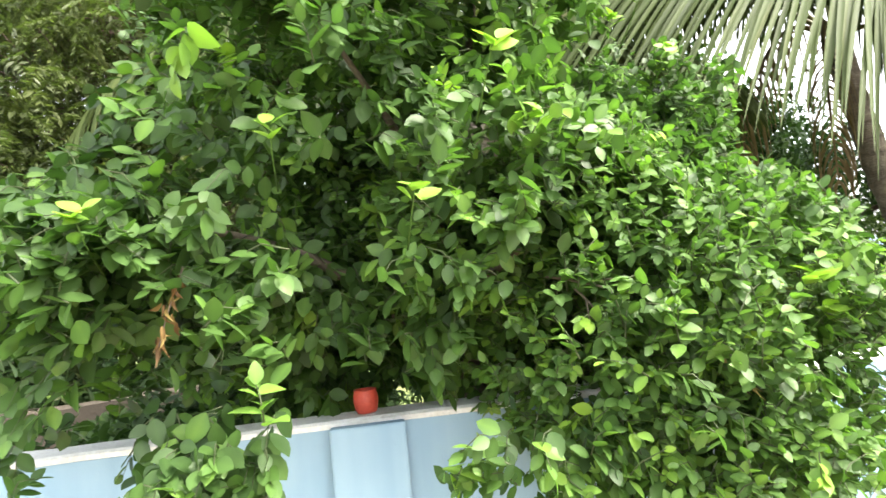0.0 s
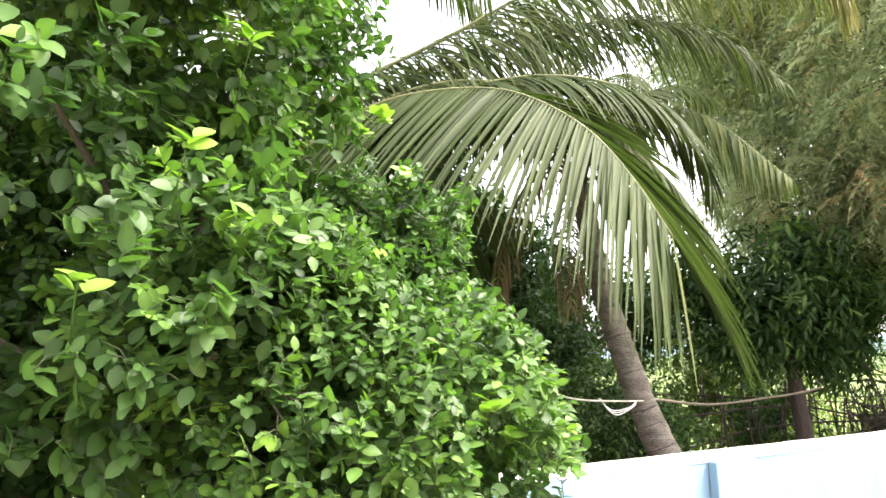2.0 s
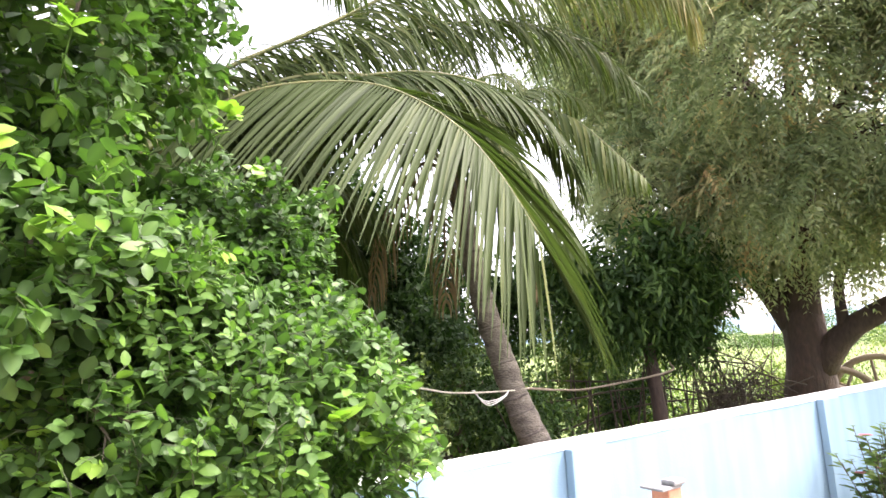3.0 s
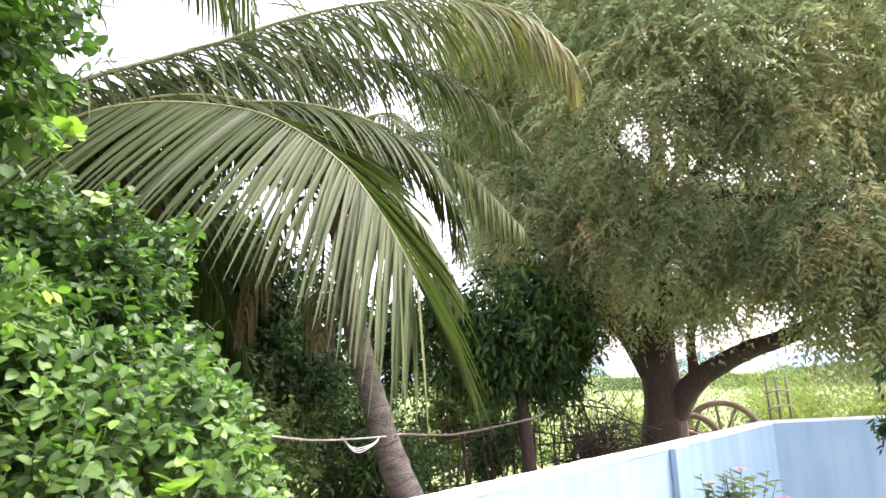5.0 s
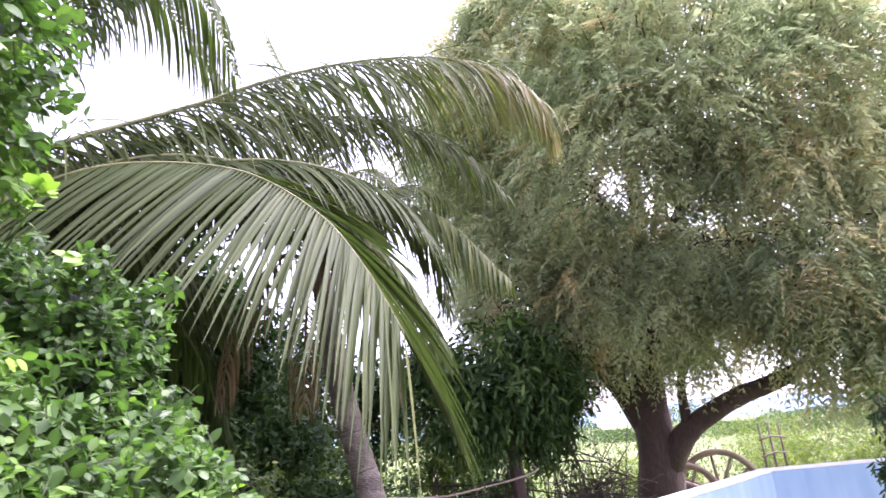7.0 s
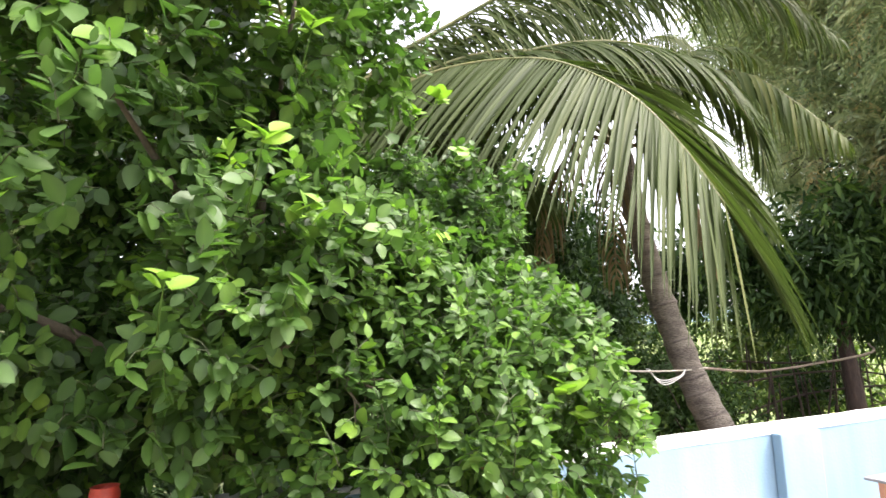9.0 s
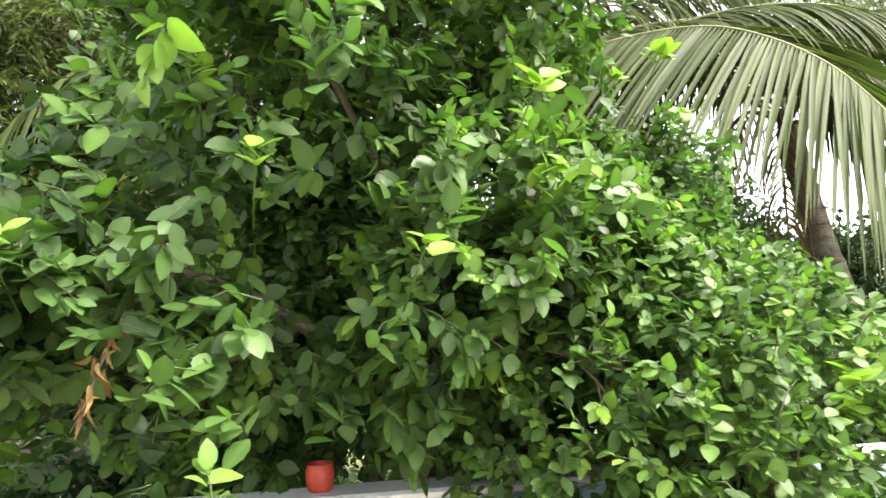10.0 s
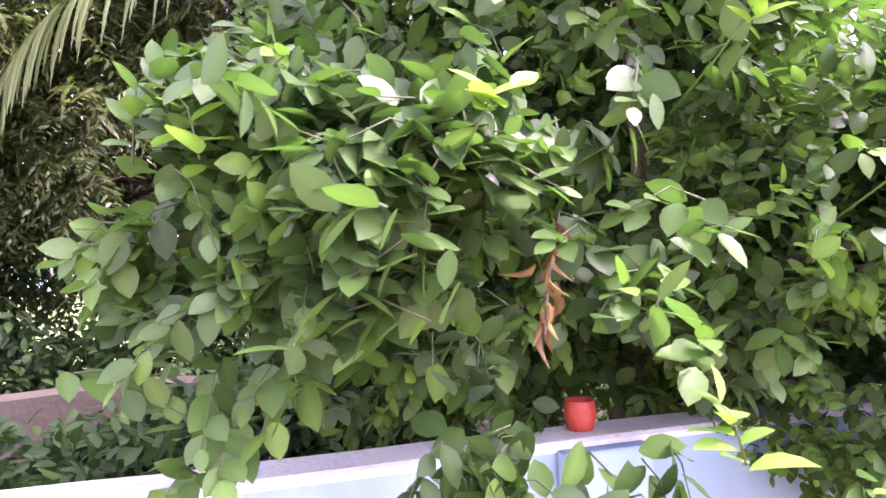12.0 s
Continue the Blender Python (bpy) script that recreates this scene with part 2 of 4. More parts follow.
def under(ob, parent):
    """Put a part that was built at world coordinates under its thing."""
    ob.parent = parent
    ob.matrix_parent_inverse = Matrix.Translation(parent.location).inverted()
    return ob


def spline(points, steps):
    """A smooth line through the points."""
    p = np.asarray(points, float)
    p = np.vstack([2 * p[0] - p[1], p, 2 * p[-1] - p[-2]])
    out = []
    for i in range(1, len(p) - 2):
        for u in np.linspace(0, 1, steps, endpoint=False):
            a, b, c, d = p[i - 1:i + 3]
            out.append(0.5 * (2 * b + (c - a) * u + (2 * a - 5 * b + 4 * c - d) * u * u + (3 * b - a - 3 * c + d) * u ** 3))
    out.append(p[-2])
    return np.array(out)


def even(line, n):
    """n points at even steps along a line."""
    s = np.concatenate([[0], np.cumsum(np.linalg.norm(np.diff(line, axis=0), axis=1))])
    q = np.linspace(0, s[-1], n)
    return np.stack([np.interp(q, s, line[:, i]) for i in range(3)], 1)


def tube(shape, line, radii, sides=8, tone=0.5, lumps=0.0):
    line = np.asarray(line, float)
    radii = np.broadcast_to(np.asarray(radii, float), (len(line),))
    d = np.gradient(line, axis=0)
    d /= np.linalg.norm(d, axis=1)[:, None] + 1e-9
    ref = np.array([0, 0, 1.0]) if abs(d[:, 2]).mean() < 0.8 else np.array([1.0, 0, 0])
    a = np.cross(d, ref)
    a /= np.linalg.norm(a, axis=1)[:, None] + 1e-9
    b = np.cross(d, a)
    ang = np.linspace(0, 2 * np.pi, sides, endpoint=False)
    r = radii[:, None] * (1 + lumps * rng.normal(size=(len(line), sides)))
    ring = line[:, None] + r[..., None] * (np.cos(ang)[None, :, None] * a[:, None] + np.sin(ang)[None, :, None] * b[:, None])
    n = len(line)
    faces = [(i * sides + j, i * sides + (j + 1) % sides, (i + 1) * sides + (j + 1) % sides, (i + 1) * sides + j) for i in range(n - 1) for j in range(sides)]
    faces += [tuple(range(sides))[::-1], tuple((n - 1) * sides + j for j in range(sides))]
    shape.add(ring.reshape(-1, 3), faces, tone)


def box(shape, x0, x1, y0, y1, z0, z1, bevel=0.01):
    bm = bmesh.new()
    bmesh.ops.create_cube(bm, size=1.0)
    for v in bm.verts:
        v.co = ((x0 + x1) / 2 + v.co.x * (x1 - x0), (y0 + y1) / 2 + v.co.y * (y1 - y0), (z0 + z1) / 2 + v.co.z * (z1 - z0))
    if bevel:
        bmesh.ops.bevel(bm, geom=bm.edges[:], offset=bevel, segments=2, affect="EDGES", profile=0.6)
    bm.verts.index_update()
    shape.add([v.co[:] for v in bm.verts], [tuple(v.index for v in f.verts) for f in bm.faces])
    bm.free()


def unit(a):
    return a / (np.linalg.norm(a, axis=-1, keepdims=True) + 1e-9)


# Leaf outlines: stations along the midrib and half widths, folded a little and bent down.
def leaf_template(stations, widths, fold=0.18, bend=0.25):
    v, f = [(0, 0, 0)], []
    for s, w in zip(stations, widths):
        z = -bend * s * s * 0.5
        v += [(s, w, z + fold * w), (s, 0, z), (s, -w, z + fold * w)]
    v.append((1, 0, -bend * 0.5))
    k = len(stations)
    f += [(0, 2, 1), (0, 3, 2)]
    for i in range(k - 1):
        a, b = 1 + 3 * i, 4 + 3 * i
        f += [(a, a + 1, b + 1, b), (a + 1, a + 2, b + 2, b + 1)]
    e = 1 + 3 * (k - 1)
    f += [(e, e + 1, 3 * k + 1), (e + 1, e + 2, 3 * k + 1)]
    return np.array(v, float), f


OVAL = leaf_template((0.10, 0.30, 0.55, 0.80), (0.14, 0.29, 0.31, 0.20))
SLIM = leaf_template((0.25, 0.65), (0.13, 0.12), 0.2, 0.3)
BROAD = leaf_template((0.3, 0.7), (0.24, 0.2), 0.25, 0.35)


def place_leaves(shape, template, base, along, up, size, tones, wide=1.0):
    """Lay copies of a leaf at base, its midrib along, its face up."""
    tv, tf = template
    along = unit(along)
    side = unit(np.cross(up, along))
    nrm = np.cross(along, side)
    size = np.asarray(size, float)[:, None, None]
    t = tv[None]
    v = base[:, None] + size * (t[..., 0:1] * along[:, None] + wide * t[..., 1:2] * side[:, None] + t[..., 2:3] * nrm[:, None])
    rib = np.where(abs(tv[:, 1]) < 1e-6, 0.07, -0.05)
    shape.add_many(v, tf, np.asarray(tones)[:, None] + rib[None])


def in_blobs(n, blobs, inner=0.55, power=2.0):
    """n points in the outer part of a set of ellipsoids, with the outward way at each."""
    w = np.array([b[1][0] * b[1][1] + b[1][1] * b[1][2] + b[1][0] * b[1][2] for b in blobs])
    out_p, out_d = [], []
    have = 0
    while have < n:
        i = rng.choice(len(blobs), size=n, p=w / w.sum())
        c = np.array([b[0] for b in blobs])[i]
        r = np.array([b[1] for b in blobs])[i]
        d = unit(rng.normal(size=(n, 3)))
        rad = inner + (1.04 - inner) * rng.random(n) ** (1 / power)
        p = c + d * r * rad[:, None]
        keep = np.ones(n, bool)
        for k, (cc, rr) in enumerate(blobs):
            q = np.linalg.norm((p - np.array(cc)) / np.array(rr), axis=1)
            keep &= ~((q < inner * 0.95) & (i != k))
        out_p.append(p[keep])
        out_d.append(unit(d / r)[keep])
        have += keep.sum()
    return np.concatenate(out_p)[:n], np.concatenate(out_d)[:n]


def lumpy(p, scale, seed):
    """Smooth noise in -1..1 at each point, for clumps and gaps."""
    o = Vector((seed * 13.1, seed * 7.7, seed * 3.3))
    return np.array([noise.noise(Vector(q) * scale + o) for q in p.tolist()])


def leafy_crown(shape, blobs, shoots, per, shoot_len, leaf, template, tone, gap=-0.2, gap_scale=1.5, droop=0.3, seed=1, twigs=None, tone_spread=0.16, inner=0.5, wide=1.0, power=2.0, skip=None):
    """Shoots that point out of the blobs, each with leaves set round it. Noise opens gaps."""
    p, d = in_blobs(int(shoots * 1.5), blobs, inner, power)
    g = lumpy(p, gap_scale, seed)
    p, d, g = p[g > gap][:shoots], d[g > gap][:shoots], g[g > gap][:shoots]
    if skip is not None:
        ok = ~skip(p)
        p, d, g = p[ok], d[ok], g[ok]
    n = len(p)
    way = unit(d * 0.8 + rng.normal(size=(n, 3)) * 0.55 + np.array([0, 0, 0.25 - droop]))
    length = shoot_len * (0.6 + 0.8 * rng.random(n))
    young = rng.random(n)
    st = tone + tone_spread * rng.normal(size=n) + 0.24 * (young > 0.93)
    ref = unit(np.cross(way, rng.normal(size=(n, 3))))
    ref2 = np.cross(way, ref)
    bases, alongs, ups, sizes, tones = [], [], [], [], []
    for j in range(per):
        u = (j + 0.5 + 0.5 * rng.random(n)) / per
        a = 2.4 * j + rng.random(n) * 0.9
        radial = np.cos(a)[:, None] * ref + np.sin(a)[:, None] * ref2
        b = p - way * (length * (1 - u))[:, None]
        b[:, 2] -= droop * length * u * u * 0.5
        al = unit(radial * (1.05 - 0.45 * u)[:, None] + way * (0.35 + 0.8 * u)[:, None] + rng.normal(size=(n, 3)) * 0.22 - np.array([0, 0, 0.30]))
        up = unit(way * 0.7 + np.array([0.25, -0.35, 1.0]) + rng.normal(size=(n, 3)) * 0.4)
        bases.append(b)
        alongs.append(al)
        ups.append(up)
        sizes.append(leaf * (0.72 + 0.5 * rng.random(n)) * (1.05 - 0.35 * u * u))
        tones.append(st + 0.10 * rng.normal(size=n) + 0.14 * (u - 0.5))
    data = [np.concatenate(q) for q in (bases, alongs, ups, sizes, tones)]
    if twigs is not None:
        for i in range(n):
            m = p[i] - way[i] * length[i] * 0.5
            m[2] += 0.02
            tube(twigs, [p[i] - way[i] * length[i] * 0.85, m, p[i] - np.array([0, 0, droop * length[i] * 0.5])], (0.0020, 0.0015, 0.0009), 4)
    if shape is not None:
        place_leaves(shape, template, *data, wide)
    return data


# ---- ground ----
def ground():
    s = Shape()
    xs = np.concatenate([[-1500, -300, -80], np.linspace(-30, 60, 46), [120, 400, 1500]])
    ys = np.concatenate([[-1500, -300, -80], np.linspace(-30, 60, 46), [120, 400, 1500]])
    gx, gy = np.meshgrid(xs, ys)
    gz = np.array([0.10 * noise.noise(Vector((a * 0.12, b * 0.12, 0))) if 3.2 < math.hypot(a, b) < 200 else 0.0 for a, b in zip(gx.ravel(), gy.ravel())])
    gz = np.minimum(gz, 0.06) - 0.03
    n = len(xs)
    faces = [(i * n + j, i * n + j + 1, (i + 1) * n + j + 1, (i + 1) * n + j) for i in range(len(ys) - 1) for j in range(n - 1)]
    s.add(np.stack([gx.ravel(), gy.ravel(), gz], 1), faces)
    return tagged(part("ground", s, SOIL), "dry brown soil running into green fields", "ground", kind="structure")


ground()

# ---- compound wall ----
TOP = 1.40


def wall_run(name, a, b, thick, label, pilasters, inner=1):
    """A plastered wall from a to b with a thin cement cap and square pilasters on its yard side."""
    a, b = Vector((*a, 0)), Vector((*b, 0))
    ln, ang = (b - a).length, math.atan2(b.y - a.y, b.x - a.x)
    m = Matrix.Translation(a) @ Matrix.Rotation(ang, 4, "Z")
    s = Shape()
    nseg = int(ln / 0.12)
    xs = np.linspace(0, ln, nseg)
    zs = np.linspace(-0.2, TOP - 0.022, 14)
    prof = [(-0.0, z) for z in zs] + [(thick, z) for z in zs[::-1]]
    verts = [(x, y + 0.004 * noise.noise(Vector((x * 1.3, z * 1.3, y))), z + (0.006 * noise.noise(Vector((x * 0.9, 3, 0))) if z > 1.2 else 0)) for x in xs for y, z in prof]
    k = len(prof)
    faces = [(i * k + j, i * k + (j + 1) % k, (i + 1) * k + (j + 1) % k, (i + 1) * k + j) for i in range(nseg - 1) for j in range(k)]
    faces += [tuple(range(k))[::-1], tuple((nseg - 1) * k + j for j in range(k))]
    s.add(verts, faces)
    body = tagged(part(name, s, PAINT, smooth=False), label, "wall", kind="structure")
    body.matrix_world = m
    c = Shape()
    zc = lambda x: 0.006 * noise.noise(Vector((x * 0.9, 3, 0))) + 0.004 * noise.noise(Vector((x * 7.0, 9, 0)))
    prof = [(-0.003, -0.021), (-0.003, -0.006), (0.006, 0.002), (thick, 0.002), (thick + 0.008, -0.004), (thick + 0.008, -0.021)]
    k = len(prof)
    verts = [(x, y + 0.004 * noise.noise(Vector((x * 9, y * 30, 1))), TOP + z + zc(x)) for x in xs for y, z in prof]
    faces = [(i * k + j, i * k + (j + 1) % k, (i + 1) * k + (j + 1) % k, (i + 1) * k + j) for i in range(nseg - 1) for j in range(k)]
    faces += [tuple(range(k))[::-1], tuple((nseg - 1) * k + j for j in range(k))]
    c.add(verts, faces)
    part("coping", c, COPING, body, "grey cement capping", smooth=False)
    for x in pilasters:
        p = Shape()
        box(p, x, x + 0.23, -0.050, -0.003, -0.2, TOP - 0.014, 0.008)
        part("pilaster", p, PAINT, body, smooth=False)
    return body


wall_run("wall_1", (-7.0, 2.0), (7.07, 2.0), 0.13, "pale blue limewashed compound wall with pilasters", (2.0, 4.45, 6.8, 9.35, 11.72), 1)
wall_run("wall_2", (7.08, 2.06), (13.0, -2.6), 0.13, "pale blue limewashed compound wall in shade", (2.6, 5.2), 1)


def sky_blocker():
    """An added, unseen plain plastered wall opposite the far wall; it blocks low sky light."""
    s = Shape()
    box(s, 0.0, 9.0, -0.25, 0.0, -0.2, 3.8, 0.01)
    ob = tagged(part("unseen_blocker", s, BLOCKER, smooth=False), "plain grey plastered house wall closing the yard", "wall", kind="structure")
    ob.matrix_world = Matrix.Translation((4.0, -2.2, 0)) @ Matrix.Rotation(math.atan2(-4.66, 5.92), 4, "Z")


sky_blocker()


def mud_wall():
    s = Shape()
    xs = np.linspace(-7.5, -1.0, 60)
    zs = np.linspace(-0.1, 1.30, 10)
    prof = [(0.0, z) for z in zs] + [(0.25, z) for z in zs[::-1]]
    verts = [(x, 3.95 + y + 0.03 * noise.noise(Vector((x * 1.5, z * 2, y))), z * (1 + 0.04 * noise.noise(Vector((x * 1.1, 5, 0))))) for x in xs for y, z in prof]
    k = len(prof)
    faces = [(i * k + j, i * k + (j + 1) % k, (i + 1) * k + (j + 1) % k, (i + 1) * k + j) for i in range(len(xs) - 1) for j in range(k)]
    faces += [tuple(range(k))[::-1], tuple((len(xs) - 1) * k + j for j in range(k))]
    s.add(verts, faces)
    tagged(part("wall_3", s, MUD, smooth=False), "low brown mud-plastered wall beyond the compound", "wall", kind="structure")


mud_wall()


# ---- lemon tree overhanging the wall ----
def lemon_tree():
    root = thing("lemon_tree", (0.35, 2.65, 0), "dense lemon tree with glossy green leaves overhanging the blue wall", "tree")
    t = Shape()
    tube(t, spline([(0.35, 2.65, -0.1), (0.33, 2.62, 0.5), (0.38, 2.55, 1.0), (0.30, 2.45, 1.5)], 6), np.linspace(0.085, 0.05, 19), 10, lumps=0.03)
    under(part("trunk", t, TWIG), root)
    ends = [((0.2, 2.2, 2.1), (-0.1, 1.85, 2.6)), ((-0.2, 2.2, 1.9), (-0.75, 1.95, 2.1)), ((0.6, 2.3, 1.75), (0.95, 2.15, 1.72)), ((0.35, 2.3, 2.3), (0.45, 2.05, 3.0)),
            ((0.7, 2.4, 2.0), (1.25, 2.3, 2.25)), ((0.3, 1.95, 1.75), (0.36, 1.6, 1.85))]
    for mid, end in ends:
        b = Shape()
        tube(b, spline([(0.31, 2.47, 1.45), mid, end], 6), np.linspace(0.035, 0.006, 13), 7)
        under(part("limb", b, TWIG), root)
    big = [((-0.10, 2.12, 2.25), (0.72, 0.80, 0.85)), ((-0.72, 1.95, 1.90), (0.44, 0.46, 0.44)), ((-0.42, 1.62, 1.62), (0.42, 0.26, 0.26)), ((-0.85, 1.80, 1.55), (0.30, 0.22, 0.20)), ((-0.62, 1.56, 1.88), (0.24, 0.20, 0.22)), ((-0.86, 1.82, 1.92), (0.26, 0.24, 0.34)), ((-0.42, 1.54, 1.42), (0.26, 0.20, 0.15))]
    top = [((-0.15, 1.78, 3.08), (0.68, 0.50, 0.34)), ((-0.50, 2.80, 3.05), (0.48, 0.42, 0.58)), ((0.28, 2.15, 3.00), (0.66, 0.66, 0.72)), ((0.55, 2.30, 2.30), (0.40, 0.40, 0.40)), ((0.38, 1.78, 1.95), (0.42, 0.42, 0.45)), ((0.40, 1.60, 1.40), (0.32, 0.24, 0.20))]
    small = [((0.86, 1.93, 1.58), (0.62, 0.64, 0.54)), ((0.62, 1.88, 1.95), (0.34, 0.36, 0.34)), ((0.85, 1.58, 1.30), (0.40, 0.26, 0.24))]
    # side boughs whose dark tone stands for palm shade, not for leaf age
    old = [((0.95, 2.32, 1.98), (0.42, 0.48, 0.44)), ((1.05, 2.28, 2.34), (0.34, 0.32, 0.32)), ((1.22, 2.30, 1.90), (0.30, 0.30, 0.32)), ((1.08, 2.12, 1.56), (0.30, 0.36, 0.34))]
    tw = Shape()

    def bare(p):
        """A bare stretch over the wall cap, and thin growth low down at one end and high up."""
        return ((abs(p[:, 0] + 0.02) < 0.15) & (p[:, 2] < 1.57) & (p[:, 1] < 2.2)) | ((p[:, 0] < -0.58) & (p[:, 2] < 1.72) & (rng.random(len(p)) < 0.92)) | ((p[:, 2] > 2.15) & (p[:, 0] < 0.15) & (p[:, 1] < 2.3) & (p[:, 2] < 2.72) & (rng.random(len(p)) < 0.72)) | (p[:, 2] < 1.14)

    # low tones of the first and fourth sets put shade into leaf colour
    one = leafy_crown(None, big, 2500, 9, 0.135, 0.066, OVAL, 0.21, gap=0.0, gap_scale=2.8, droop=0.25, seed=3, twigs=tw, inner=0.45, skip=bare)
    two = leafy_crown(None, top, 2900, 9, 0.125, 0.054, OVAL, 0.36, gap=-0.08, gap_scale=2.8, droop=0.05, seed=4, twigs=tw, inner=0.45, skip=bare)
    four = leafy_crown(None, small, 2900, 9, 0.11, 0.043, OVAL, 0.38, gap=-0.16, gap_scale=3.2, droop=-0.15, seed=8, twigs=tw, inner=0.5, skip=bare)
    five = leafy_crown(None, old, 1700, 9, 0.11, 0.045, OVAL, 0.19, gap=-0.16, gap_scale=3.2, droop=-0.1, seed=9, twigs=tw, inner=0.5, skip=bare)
    core = [((-0.35, 2.42, 1.72), (0.62, 0.22, 0.42)), ((0.45, 2.45, 1.70), (0.55, 0.22, 0.42)), ((0.0, 2.55, 2.2), (0.5, 0.22, 0.45))]
    three = leafy_crown(None, core, 1200, 11, 0.18, 0.058, OVAL, 0.28, gap=-1, droop=0.2, seed=5, twigs=tw, inner=0.1, skip=bare)
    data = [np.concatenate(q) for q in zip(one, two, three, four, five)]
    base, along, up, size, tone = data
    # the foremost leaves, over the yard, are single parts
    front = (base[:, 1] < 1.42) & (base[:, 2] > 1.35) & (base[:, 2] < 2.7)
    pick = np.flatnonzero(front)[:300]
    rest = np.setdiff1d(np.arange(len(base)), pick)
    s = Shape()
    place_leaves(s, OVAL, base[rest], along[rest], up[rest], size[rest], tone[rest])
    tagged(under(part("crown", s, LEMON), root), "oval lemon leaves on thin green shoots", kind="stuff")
    tagged(under(part("twig", tw, SHOOT), root), kind="stuff")
    # pale young shoots at the ends of the boughs
    for x, y, z, k in ((0.80, 1.66, 2.54, 9), (0.90, 1.74, 2.40, 6), (0.40, 1.46, 2.60, 7), (0.26, 1.19, 2.23, 6), (-0.60, 1.35, 1.99, 7), (-0.37, 1.76, 2.46, 6), (0.09, 1.32, 1.98, 5), (0.96, 1.34, 1.70, 8), (-0.20, 1.36, 2.15, 5), (1.10, 1.50, 1.62, 6), (1.30, 1.92, 1.75, 7), (0.85, 2.0, 2.62, 6)):
        y_s = Shape()
        a = 2.4 * np.arange(k) + rng.random()
        al = unit(np.stack([np.cos(a), np.sin(a) - 0.3, 0.25 + 0.5 * rng.random(k)], 1))
        place_leaves(y_s, OVAL, np.array([x, y, z]) + 0.012 * rng.normal(size=(k, 3)) - al * 0.012, al, np.tile([0.2, -0.5, 1.0], (k, 1)) + 0.3 * rng.normal(size=(k, 3)), 0.045 + 0.025 * rng.random(k), 0.80 + 0.10 * rng.random(k))
        tube(y_s, [(x, y, z), (x - 0.01, y + 0.06, z - 0.05), (x - 0.02, y + 0.16, z - 0.11)], (0.0014, 0.0018, 0.0024), 5, 0.5)
        under(part("young_shoot", y_s, LEMON, None, "pale yellow-green young leaves"), root)
    kinds = []
    for k in range(8):
        one = Shape()
        v = OVAL[0].copy()
        v[:, 1] *= 0.9 + 0.03 * k
        v[:, 2] *= 0.5 + 0.2 * k
        one.add(v, OVAL[1], 0.25 + 0.075 * k + np.where(abs(v[:, 1]) < 1e-6, 0.07, -0.05))
        kinds.append(one.mesh("leaf", LEMON))
    for i in pick:
        x = along[i]
        y = unit(np.cross(up[i], x))
        z = np.cross(x, y)
        m = Matrix(((x[0], y[0], z[0], base[i][0]), (x[1], y[1], z[1], base[i][1]), (x[2], y[2], z[2], base[i][2]), (0, 0, 0, 1)))
        ob = new("leaf", kinds[int(np.clip((tone[i] - 0.2) / 0.075, 0, 7))])
        ob.parent = root
        ob.matrix_world = m @ Matrix.Scale(float(size[i]), 4)
    return root


lemon_tree()


